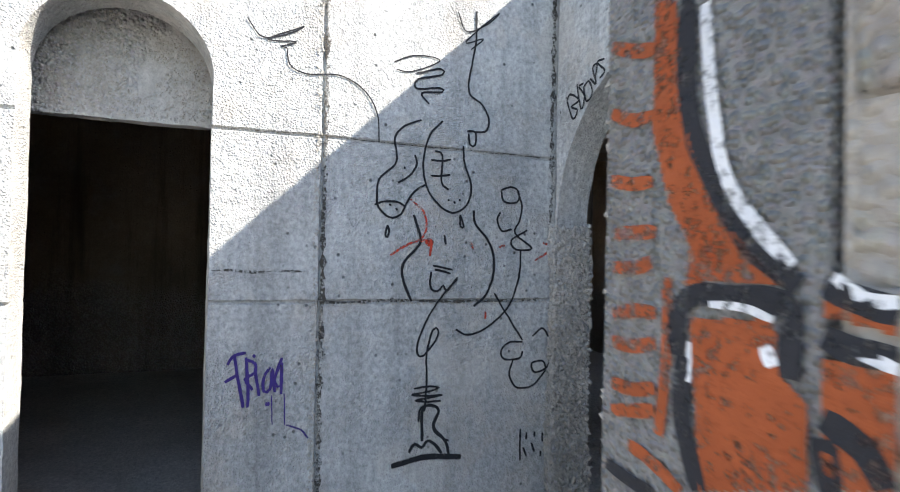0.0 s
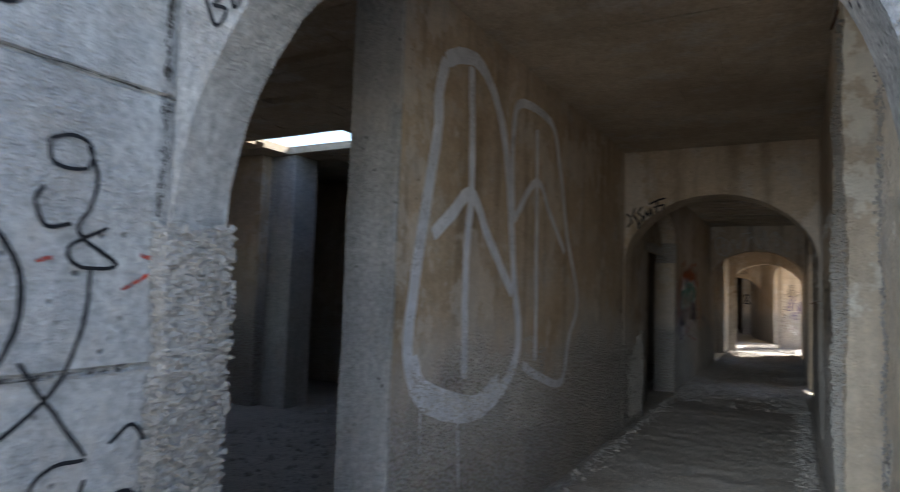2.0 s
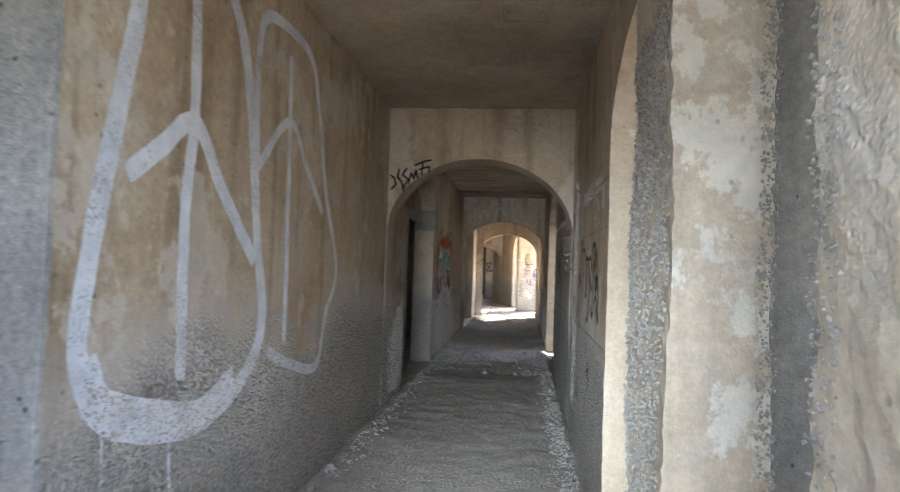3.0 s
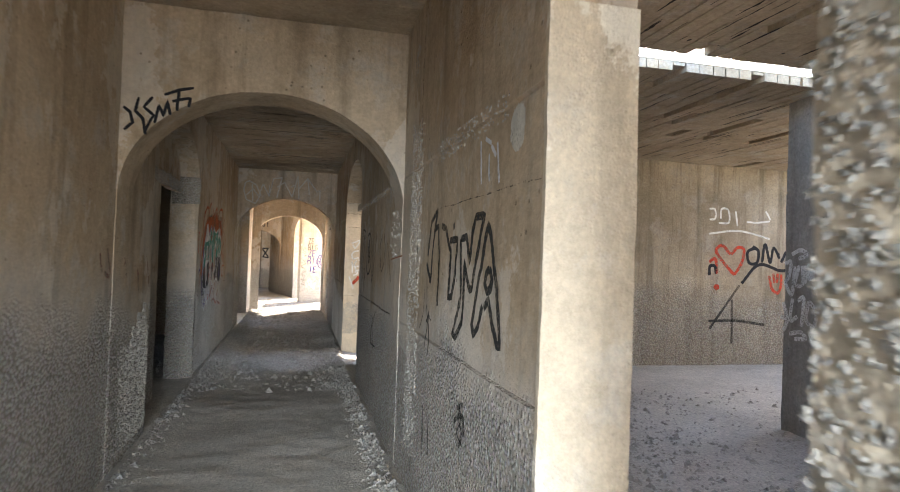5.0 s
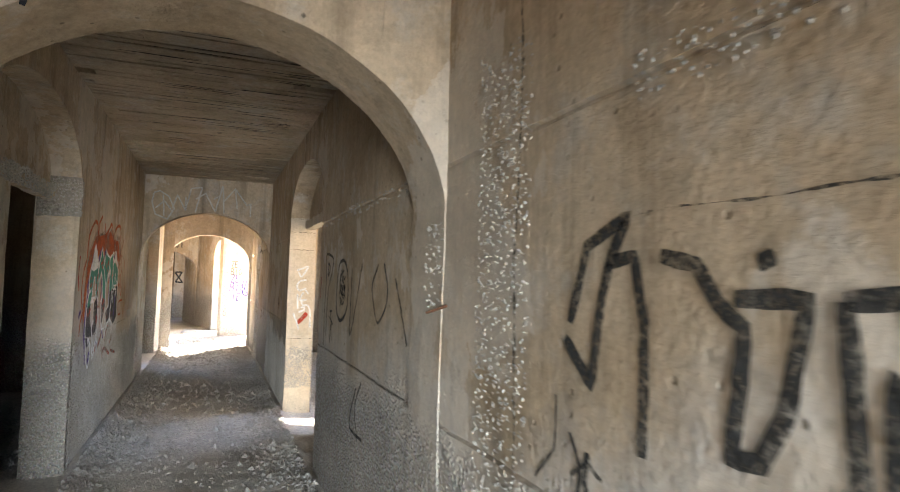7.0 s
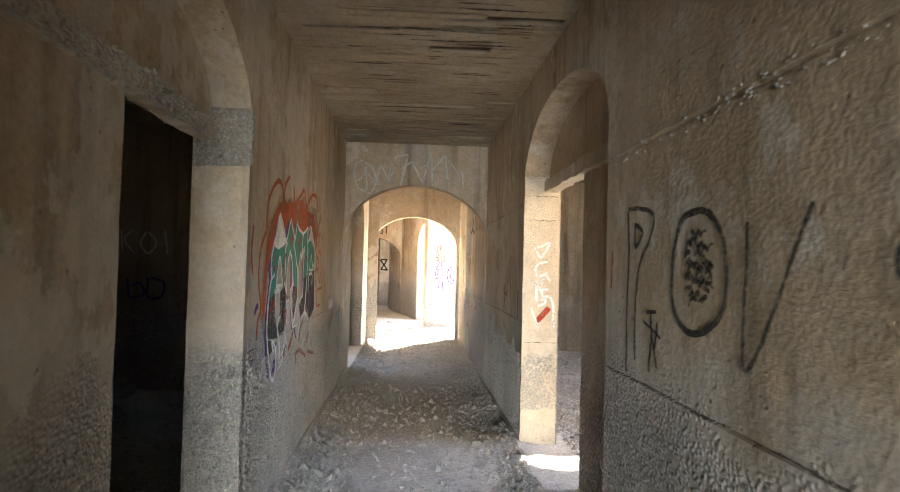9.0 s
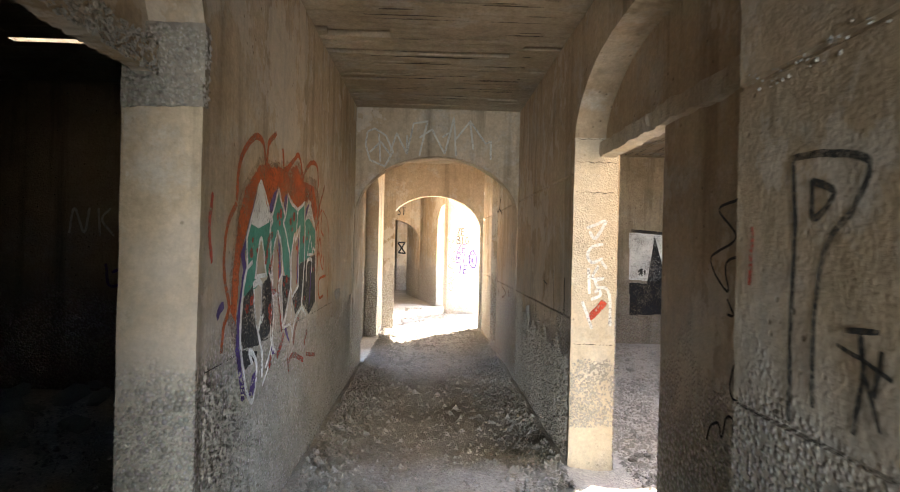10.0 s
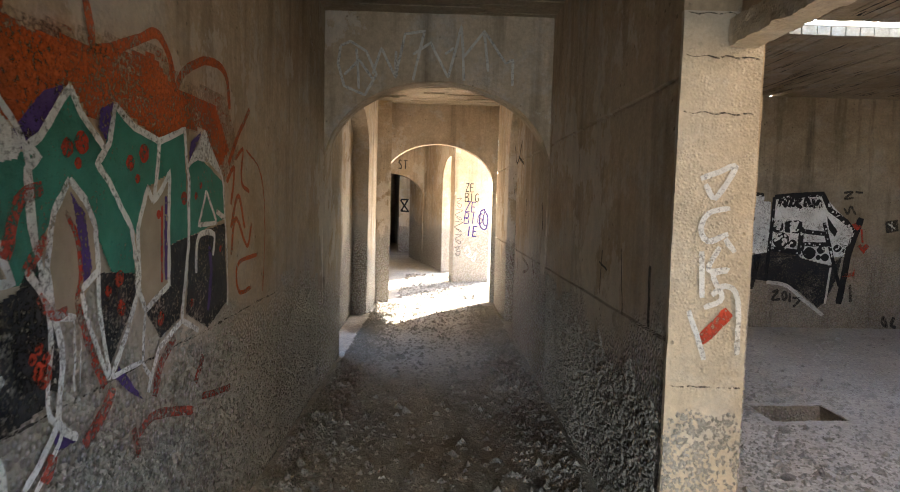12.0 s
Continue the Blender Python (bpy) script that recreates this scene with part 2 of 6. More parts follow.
def slab_wall(bm, axis, w0, w1, u0, u1, z0, z1, openings=(), step=0.09, amp=0.008, joints=(), ujoints=(), gone=None):
    """A wall along 'x' or 'y' between w0 and w1 across it; openings are (ua, ub, sill, top function)."""
    def place(u, w, z):
        return (u, w, z) if axis == "x" else (w, u, z)
    us = {u0, u1}
    n = max(1, round((u1 - u0) / step))
    us |= {u0 + (u1 - u0) * i / n for i in range(n + 1)}
    for j in ujoints:
        us |= {j - 0.012, j - 0.004, j + 0.004, j + 0.012}
    for ua, ub, sill, top in openings:
        us = {u for u in us if not (abs(u - ua) < 0.02 or abs(u - ub) < 0.02) or u in (u0, u1)}
        us |= {ua, ub}
        for i in range(1, 24):
            us.add((ua + ub) / 2 - (ub - ua) / 2 * math.cos(math.pi * i / 24))
    us = sorted(us)
    us = [u for i, u in enumerate(us) if i == 0 or u - us[i - 1] > 1e-4]
    verts = {}

    def vert(u, w, z, side):
        key = (round(u, 4), round(w, 4), round(z, 4))
        if key not in verts:
            p = rough_shift(place(u, w, z), amp)
            inward = 0.0
            for j in joints:
                if abs(z - j) < 0.006:
                    inward = 0.014
            for j in ujoints:
                if abs(u - j) < 0.006:
                    inward = 0.02
            if inward:
                d = inward * side
                p += Vector((0, d, 0)) if axis == "x" else Vector((d, 0, 0))
            verts[key] = bm.verts.new(p)
        return verts[key]

    def quad(*v):
        if len(set(v)) == 4:
            try:
                bm.faces.new(v)
            except ValueError:
                pass

    spans = []
    for a, b in zip(us, us[1:]):
        mid = (a + b) / 2
        solid = [((z0, z0), (z1, z1))]
        for ua, ub, sill, top in openings:
            if ua - 1e-6 < mid < ub + 1e-6:
                solid = []
                if sill > z0 + 1e-4:
                    solid.append(((z0, z0), (sill, sill)))
                solid.append(((top(a), top(b)), (z1, z1)))
        spans.append((a, b, solid))
    wn_ = max(1, round((w1 - w0) / 0.14))
    ws = [w0 + (w1 - w0) * i / wn_ for i in range(wn_ + 1)]
    for k, (a, b, solid) in enumerate(spans):
        for (la, lb), (ha, hb) in solid:
            n = max(1, round((max(ha, hb) - min(la, lb)) / step))
            fs = {i / n for i in range(n + 1)}
            for j in joints:
                if la == lb and ha == hb and la + 0.02 < j < ha - 0.02:
                    fs |= {(j + e - la) / (ha - la) for e in (-0.012, -0.004, 0.004, 0.012)}
            fs = sorted(fs)
            for f, g in zip(fs, fs[1:]):
                if g - f < 1e-5:
                    continue
                for w, side in ((w0, 1), (w1, -1)):
                    q = (vert(a, w, la + (ha - la) * f, side), vert(b, w, lb + (hb - lb) * f, side),
                         vert(b, w, lb + (hb - lb) * g, side), vert(a, w, la + (ha - la) * g, side))
                    quad(*(q if side == 1 else q[::-1]))
                for u, lo, hi, nb in ((a, la, ha, spans[k - 1][2] if k else None), (b, lb, hb, spans[k + 1][2] if k + 1 < len(spans) else None)):
                    if nb is None or nb != solid and len(openings):
                        for wa, wb in zip(ws, ws[1:]):
                            quad(vert(u, wa, lo + (hi - lo) * f, 0), vert(u, wb, lo + (hi - lo) * f, 0),
                                 vert(u, wb, lo + (hi - lo) * g, 0), vert(u, wa, lo + (hi - lo) * g, 0))
            for za, zb in ((la, lb), (ha, hb)):
                for wa, wb in zip(ws, ws[1:]):
                    quad(vert(a, wa, za, 0), vert(b, wa, zb, 0), vert(b, wb, zb, 0), vert(a, wb, za, 0))
    return bm


W = {}


def wall(name, label, mat, *args, **kw):
    bm = bmesh.new()
    slab_wall(bm, *args, **kw)
    bmesh.ops.recalc_face_normals(bm, faces=bm.faces)
    W[name] = tagged(part(name, bm, mat), label, "pillar" if name.startswith("pillar") else "wall", kind="structure")
    return W[name]


def box_mesh(x0, x1, y0, y1, z0, z1, amp=0.0, step=0.12):
    bm = bmesh.new()
    slab_wall(bm, "x", y0, y1, x0, x1, z0, z1, step=step, amp=amp)
    bmesh.ops.recalc_face_normals(bm, faces=bm.faces)
    return bm


def boarded(name, label, mat, x0, x1, y0, y1, z0, z1, along, width, ragged, holes=()):
    """A concrete slab that keeps the marks of its form boards below: boards of uneven depth with open splits between them."""
    r = random.Random(name)
    bm = bmesh.new()

    def box(ax, bx, ay, by, az, bz):
        v = [bm.verts.new((x, y, z)) for z in (az, bz) for x, y in ((ax, ay), (bx, ay), (bx, by), (ax, by))]
        for f in ((0, 3, 2, 1), (4, 5, 6, 7), (0, 1, 5, 4), (1, 2, 6, 5), (2, 3, 7, 6), (3, 0, 4, 7)):
            bm.faces.new([v[i] for i in f])
    xs = sorted({x0, x1, *[h[0] for h in holes], *[h[1] for h in holes]})
    ys = sorted({y0, y1, *[h[2] for h in holes], *[h[3] for h in holes]})
    for a, b in zip(xs, xs[1:]):
        for c, d in zip(ys, ys[1:]):
            if any(h[0] <= (a + b) / 2 <= h[1] and h[2] <= (c + d) / 2 <= h[3] for h in holes):
                continue
            box(a, b, c, d, z0 + 0.075, z1)
            lo, hi = (c, d) if along == "x" else (a, b)
            s, e = (a, b) if along == "x" else (c, d)
            n = max(1, round((hi - lo) / width))
            for i in range(n):
                p, q = lo + (hi - lo) * i / n, lo + (hi - lo) * (i + 1) / n
                t = s
                while t < e - 1e-6:
                    t2 = min(e, t + r.uniform(0.25, 1.1))
                    if e - t2 < 0.15:
                        t2 = e
                    drop = r.uniform(0, 0.006)
                    gap = r.choice((0.0, 0.0, 0.006, 0.012, 0.018, 0.028)) * ragged
                    if r.random() < 0.06 * ragged:
                        drop = 0.05
                    zl = z0 + drop
                    if along == "x":
                        box(t, t2 - 0.001, p + gap / 2, q - gap / 2 - 0.0005, zl, z0 + 0.08)
                    else:
                        box(p + gap / 2, q - gap / 2 - 0.0005, t, t2 - 0.001, zl, z0 + 0.08)
                    t = t2
    return tagged(part(name, bm, mat), label, "ceiling", kind="structure")


LAYERS = {}


class Paint:
    """Strokes and patches of paint on a wall's face at pos across axis; they follow the face's relief."""
    def __init__(self, owner, axis, pos, side, amp):
        self.owner, self.axis, self.pos, self.side, self.amp = owner, axis, pos, side, amp
        self.bm, self.lift = bmesh.new(), LAYERS.get(owner.name, 0.004) + 0.0001

    def spot(self, u, z):
        p = rough_shift((self.pos, u, z) if self.axis == "x" else (u, self.pos, z), self.amp)
        d = self.lift * self.side
        return self.bm.verts.new(p + (Vector((d, 0, 0)) if self.axis == "x" else Vector((0, d, 0))))

    def line(self, pts, width, jag=0.12, sharp=False):
        pts = [Vector((a, b, 0)) for a, b in pts]
        if len(pts) == 2:
            pts.insert(1, (pts[0] + pts[1]) / 2)
        ext = [pts[0] * 2 - pts[1], *pts, pts[-1] * 2 - pts[-2]]
        path = []
        for a, b, c, d in zip(ext, ext[1:], ext[2:], ext[3:]):
            n = max(2, math.ceil((c - b).length / max(0.02, width * 0.5)))
            for i in range(n):
                t = i / n
                path.append(b + (c - b) * t if sharp else 0.5 * (2 * b + (c - a) * t + (2 * a - 5 * b + 4 * c - d) * t * t + (3 * b - a - 3 * c + d) * t ** 3))
        path.append(pts[-1])
        rows = []
        for i, p in enumerate(path):
            t = path[min(i + 1, len(path) - 1)] - path[max(i - 1, 0)]
            if t.length < 1e-6:
                continue
            side = Vector((-t.y, t.x, 0)).normalized()
            w = width / 2 * (1 + jag * noise.noise(p * 23))
            if i in (0, len(path) - 1):
                w *= 0.8
            rows.append((self.spot(p.x + side.x * w, p.y + side.y * w), self.spot(p.x - side.x * w, p.y - side.y * w)))
        for (a, b), (c, d) in zip(rows, rows[1:]):
            self.bm.faces.new((a, b, d, c))
        self.lift += 0.000016

    def dot(self, u, z, r):
        ring = [self.spot(u + r * math.cos(i * 0.45) * (1 + 0.1 * math.sin(i * 2.0)), z + r * math.sin(i * 0.45)) for i in range(14)]
        self.bm.faces.new(ring)
        self.lift += 0.000016

    def fill(self, pts):
        """A filled patch with a slightly ragged outline, cut into small cells."""
        n = len(pts)
        us, zs = [p[0] for p in pts], [p[1] for p in pts]
        step = max(0.004, (max(us) - min(us)) / 90)
        grid = {}

        def inside(u, z):
            c = False
            for (a, b), (d, e) in zip(pts, pts[1:] + pts[:1]):
                if (b > z) != (e > z) and u < (d - a) * (z - b) / (e - b) + a:
                    c = not c
            return c

        def at(i, j):
            if (i, j) not in grid:
                grid[(i, j)] = self.spot(min(us) + i * step, min(zs) + j * step)
            return grid[(i, j)]
        for i in range(int((max(us) - min(us)) / step) + 1):
            for j in range(int((max(zs) - min(zs)) / step) + 1):
                u, z = min(us) + (i + 0.5) * step, min(zs) + (j + 0.5) * step
                if inside(u, z):
                    self.bm.faces.new((at(i, j), at(i + 1, j), at(i + 1, j + 1), at(i, j + 1)))
        self.lift += 0.00006

    def done(self, name, label, mat):
        LAYERS[self.owner.name] = self.lift
        ob = part(name, self.bm, mat, self.owner, label)
        return ob


# ---------------------------------------------------------------- the corridor and its court
XL, XR, TL, TR, CEIL, ROOF = -2.99, -1.12, -3.27, -0.82, 3.11, 3.2
wall("wall_court", "weathered grey cast concrete wall with line graffiti", M_COURT, "y", -3.24, -2.97, -4.0, 2.0, 0, ROOF,
     [(-0.66, 0.09, 0, arch_top(-0.66, 0.09, 2.28, 2.63))], step=0.05, joints=(1.27, 2.065), ujoints=(0.59,))
wall("wall_court_door_head", "pebbly grey concrete panel filling a door arch", M_ROUGH, "y", -3.42, -3.33, -0.95, 0.40, 2.13, 3.05, step=0.04, amp=0.014)
wall("wall_entrance_arch", "pale concrete wall with a wide entrance arch", M_COURT, "x", 1.9, 2.1, -2.95, 3.0, 0, ROOF,
     [(-2.93, -1.15, 0, arch_top(-2.93, -1.15, 1.70, 2.56))], step=0.05, amp=0.012)
wall("wall_entrance_jamb", "crumbling washed-out aggregate jamb of the entrance arch", M_ROUGH, "y", -2.96, -2.912, 1.875, 2.115, 0, 1.68, step=0.025, amp=0.03)
wall("wall_entrance_pier", "rough pale concrete pier beside the entrance arch", M_PILLAR, "y", -1.15, -0.82, 2.1, 2.5, 0, CEIL, step=0.03, amp=0.03)
wall("wall_corridor_west", "tan concrete corridor wall with worn pebbly foot", M_PLASTER, "y", TL, XL, 2.1, 20.3, 0, CEIL,
     [(2.1, 3.15, 0, flat_top(3.04)), (8.72, 11.03, 0, arch_top(8.72, 11.03, 2.3, 2.79)), (16.65, 18.95, 0, arch_top(16.65, 18.95, 2.3, 2.79))])
wall("wall_corridor_east", "tan concrete corridor wall with worn pebbly foot", M_PLASTER, "y", XR, TR, 2.5, 20.3, 0, CEIL,
     [(2.5, 5.05, 0, arch_top(2.5, 5.05, 2.3, 2.79)), (10.63, 12.94, 0, arch_top(10.63, 12.94, 2.3, 2.79)), (17.81, 18.7, 0, arch_top(17.81, 18.7, 2.3, 2.79))], joints=(1.06, 2.07))
for nm, y, sp, ap in (("wall_arch_1", 7.65, 1.84, 2.60), ("wall_arch_2", 15.7, 1.86, 2.57)):
    wall(nm, "tan concrete cross wall with a low round arch", M_PLASTER, "x", y, y + (0.4 if y < 10 else 0.25), XL, XR, 0, CEIL,
         [(XL + 0.005, XR - 0.005, 0, arch_top(XL, XR, sp, ap))], step=0.06)
wall("wall_arch_3", "pale concrete cross wall with a round arch before the sunlit bend", M_PLASTER, "x", 20.3, 20.5, XL, XR, 0, ROOF,
     [(XL + 0.06, XR - 0.06, 0, arch_top(XL + 0.06, XR - 0.06, 1.86, 2.5))], step=0.06)
boarded("ceiling_entrance", "smooth stained concrete corridor ceiling", M_CEIL, TL, TR, 2.0, 7.75, CEIL, ROOF, "x", 0.55, 0.12)
CORRIDOR_CEILING = boarded("ceiling_corridor", "board-marked concrete corridor ceiling with splits", M_CEIL, TL, TR, 7.75, 20.5, CEIL, ROOF, "x", 0.10, 1.35)
# unseen slab, added to dim the column and grey wall below
boarded("ceiling_side_court", "unseen slab added to block sky light over the side passage", M_CEIL, TR, 1.5, 2.05, 3.85, CEIL, ROOF, "x", 0.3, 0.3)
# infill of the side niches
wall("wall_infill_west", "tan concrete infill of a side arch with a doorway", M_PLASTER, "y", -3.30, -3.20, 8.70, 11.05, 0, 2.85, [(10.02, 11.04, 0, flat_top(2.22))])
wall("wall_infill_east", "brown rough infill of a side arch with a doorway", M_PLASTER, "y", -0.90, -0.80, 10.60, 12.96, 0, 2.85, [(11.85, 12.94, 0, flat_top(2.24))])
wall("wall_infill_north", "tan infill of the last side arch", M_PLASTER, "y", -3.30, -3.20, 16.6, 19.0, 0, 2.85, [(16.7, 17.73, 0, flat_top(2.2))])
wall("wall_niche_column", "pale rough concrete column in a side arch", M_PILLAR, "y", -1.17, -0.87, 3.38, 3.97, 0, CEIL, step=0.03, amp=0.03)
# pale render on the jambs
for nm, x0, x1, y0, y1, m in (("wall_jamb_1", -3.275, -2.986, 3.13, 3.155, M_COURT), ("wall_jamb_2", -3.275, -2.986, 11.01, 11.035, M_PLASTER),
                              ("wall_jamb_3", -1.124, -0.816, 5.03, 5.055, M_PILLAR), ("wall_jamb_4", -1.124, -0.816, 12.92, 12.945, M_PILLAR)):
    wall(nm, "pale weathered render on the jamb of a side arch", m, "x", y0, y1, x0, x1, 0, 3.03 if nm == "wall_jamb_1" else 2.32, step=0.06, amp=0.008)
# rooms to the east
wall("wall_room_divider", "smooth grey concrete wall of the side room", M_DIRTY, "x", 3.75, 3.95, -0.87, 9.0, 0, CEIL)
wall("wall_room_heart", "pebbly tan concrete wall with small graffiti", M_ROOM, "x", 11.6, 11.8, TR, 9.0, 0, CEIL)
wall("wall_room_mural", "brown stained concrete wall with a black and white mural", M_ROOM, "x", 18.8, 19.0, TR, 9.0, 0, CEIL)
# unseen wall; its openings are added to let daylight into the rooms
wall("wall_room_east", "unseen outer wall of the side rooms with window openings added for light", M_ROOM, "y", 9.0, 9.2, 2.1, 19.0, 0, CEIL,
     [(4.6, 6.4, 1.0, flat_top(2.3)), (9.0, 10.6, 1.0, flat_top(2.3)), (12.6, 14.2, 1.0, flat_top(2.3))], step=0.2)
# apart from the slits at y 7.34 and 15.55, holes are added for light
ROOMS_CEILING = boarded("ceiling_rooms", "cracked board-marked concrete ceiling with open slits", M_CEIL, TR, 9.2, 3.85, 19.0, CEIL, ROOF, "y", 0.13, 0.9,
        [(0.0, 3.3, 7.34, 7.72), (0.95, 3.2, 15.55, 15.95), (0.0, 2.6, 4.2, 5.2), (-0.1, 0.6, 12.0, 12.9), (0.6, 3.6, 12.0, 13.7), (5.0, 8.5, 8.2, 10.5)])
wall("pillar_room", "grey concrete pillar with a white bubble tag", M_DIRTY, "x", 7.73, 8.21, 2.67, 2.97, 0, CEIL, step=0.06, amp=0.012, joints=(2.25,))


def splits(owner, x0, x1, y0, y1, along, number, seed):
    """Dark strips painting the shade in form-board splits, ragged and of uneven length."""
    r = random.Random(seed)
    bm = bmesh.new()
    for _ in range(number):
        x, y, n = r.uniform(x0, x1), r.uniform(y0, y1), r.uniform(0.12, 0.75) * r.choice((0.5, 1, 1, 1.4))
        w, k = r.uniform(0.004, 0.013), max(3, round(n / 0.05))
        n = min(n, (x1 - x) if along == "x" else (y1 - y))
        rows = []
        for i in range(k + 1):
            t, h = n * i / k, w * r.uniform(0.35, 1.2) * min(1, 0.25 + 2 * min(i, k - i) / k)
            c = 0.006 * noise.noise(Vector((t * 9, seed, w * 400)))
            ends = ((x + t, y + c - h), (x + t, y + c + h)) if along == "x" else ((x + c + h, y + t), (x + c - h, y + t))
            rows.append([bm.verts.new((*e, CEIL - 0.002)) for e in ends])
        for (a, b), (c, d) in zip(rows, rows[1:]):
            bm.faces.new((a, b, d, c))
    part("dirt_shade_line", bm, M_SPLIT_SHADE, owner, "dark strips painted as shade in form-board splits")


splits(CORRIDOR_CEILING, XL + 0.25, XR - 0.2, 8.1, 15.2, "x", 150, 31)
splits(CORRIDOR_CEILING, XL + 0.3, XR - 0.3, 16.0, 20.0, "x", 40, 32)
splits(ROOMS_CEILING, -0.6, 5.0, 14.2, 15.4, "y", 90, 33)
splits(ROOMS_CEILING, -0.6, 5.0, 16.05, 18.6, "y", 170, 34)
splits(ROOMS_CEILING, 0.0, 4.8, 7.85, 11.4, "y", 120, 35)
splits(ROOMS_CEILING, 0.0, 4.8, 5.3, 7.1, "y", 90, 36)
# the bend beyond the third arch
BEND = pose(-2.05, 20.5, 0, 0, 0, 14)


def bent(ob):
    ob.matrix_world = BEND
    return ob


bent(wall("wall_bend_west", "tan concrete wall of the far corridor", M_PLASTER, "y", -1.05, -0.8, -0.2, 14, 0, CEIL))
bent(wall("wall_bend_east", "tan concrete wall of the far corridor with a sunlit side arch", M_PLASTER, "y", 1.1, 1.4, 2.46, 7.8, 0, CEIL, [(2.6, 4.0, 0, arch_top(2.6, 4.0, 2.05, 2.6))]))
bent(wall("wall_bend_pier", "pale pier with purple graffiti in the sunlit bend", M_PLASTER, "x", 2.15, 2.45, 0.87, 1.62, 0, CEIL))
bent(wall("wall_arch_4", "tan cross wall with a low round arch", M_PLASTER, "x", 6.0, 6.2, -0.8, 1.1, 0, CEIL, [(-0.75, 1.08, 0, arch_top(-0.75, 1.08, 1.72, 2.31))]))
bent(wall("pillar_bend", "tan concrete pillar with a black looped mark in the far corridor", M_PLASTER, "x", 9.5, 9.8, 1.1, 1.75, 0, CEIL))
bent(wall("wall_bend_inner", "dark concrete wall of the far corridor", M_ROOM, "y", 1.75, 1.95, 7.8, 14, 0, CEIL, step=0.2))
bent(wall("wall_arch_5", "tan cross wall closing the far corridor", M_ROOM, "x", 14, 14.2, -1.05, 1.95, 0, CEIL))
bent(boarded("ceiling_bend", "broken concrete ceiling over the far corridor", M_CEIL, -1.05, 1.95, 0.0, 14.2, CEIL, ROOF, "x", 0.2, 0.2, [(1.42, 1.9, 8.6, 9.4)]))
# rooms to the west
# the window opening is unseen, added to light the first west room
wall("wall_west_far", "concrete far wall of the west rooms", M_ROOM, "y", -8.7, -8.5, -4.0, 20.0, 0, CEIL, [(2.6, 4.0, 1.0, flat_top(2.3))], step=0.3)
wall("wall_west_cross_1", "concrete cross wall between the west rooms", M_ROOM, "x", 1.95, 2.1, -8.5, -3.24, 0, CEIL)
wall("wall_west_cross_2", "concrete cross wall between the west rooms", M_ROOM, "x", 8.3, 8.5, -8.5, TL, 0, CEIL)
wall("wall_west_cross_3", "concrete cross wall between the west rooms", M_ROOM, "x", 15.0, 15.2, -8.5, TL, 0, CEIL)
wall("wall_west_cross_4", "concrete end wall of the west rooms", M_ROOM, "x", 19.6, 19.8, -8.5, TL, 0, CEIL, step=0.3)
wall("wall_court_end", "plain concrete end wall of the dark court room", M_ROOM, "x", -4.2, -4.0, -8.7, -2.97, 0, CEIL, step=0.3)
wall("pillar_west", "grey concrete pillar below a roof opening", M_COURT, "x", 6.35, 6.75, -7.12, -6.72, 0, CEIL, step=0.1)
wall("wall_west_stub", "brown concrete wall stub in the west room", M_PLASTER, "x", 6.2, 6.4, -8.5, -7.12, 0, CEIL)
# the hole at y 16.4 is added, unseen, to light the corridor's far stretch
boarded("ceiling_west", "rough concrete ceiling with a broken opening", M_CEIL, -8.7, TL, -4.2, 20.0, CEIL, ROOF, "x", 0.14, 0.6, [(-6.8, -5.4, 5.62, 6.3), (-5.5, -4.9, 13.62, 13.72), (-6.4, -3.5, 16.4, 19.2)])
# unseen wall, added to reflect sun through the entrance arch
wall("wall_court_bounce", "unseen pale wall added to bounce sun into the corridor", M_COURT, "x", -6.2, -6.0, -2.97, 9.0, 0, 3.4, step=0.3)
# wall ends beside the court
wall("wall_painted_end", "rough concrete wall end with orange and black spray paint", M_GRIT, "x", 0.584, 0.86, -0.764, -0.415, 0, 2.6, step=0.02, amp=0.005)
wall("wall_painted_block", "grey block wall with orange and black spray paint", M_MORTAR, "x", 0.594, 0.85, -0.405, 3.0, 0, 2.6, step=0.1, amp=0.006)
wall("wall_block", "brown concrete block wall beside a pillar", M_MORTAR, "x", 7.87, 8.06, 2.97, 9.0, 0, CEIL)

# ---------------------------------------------------------------- ground: one sheet, heaped along the walls, with a pit
def heap(x, y):
    """Height of the rubble ground."""
    h = 0.02 * noise.noise(Vector((x * 1.3, y * 1.3, 0))) + 0.012 * noise.noise(Vector((x * 6, y * 6, 3))) + 0.007 * noise.noise(Vector((x * 19, y * 19, 7)))
    for wx in (XL, XR):
        d = abs(x - wx)
        if 2.0 < y < 19.0 and d < 0.4:
            h += (0.05 + 0.04 * noise.noise(Vector((wx, y * 1.7, 1)))) * (1 - d / 0.4) ** 2 * (1 if XL < x < XR else 0.5)
    return h


def lines(*spans):
    v = []
    for a, b, s in spans:
        n = max(1, round((b - a) / s))
        v += [a + (b - a) * i / n for i in range(n)]
    return v + [spans[-1][1]]


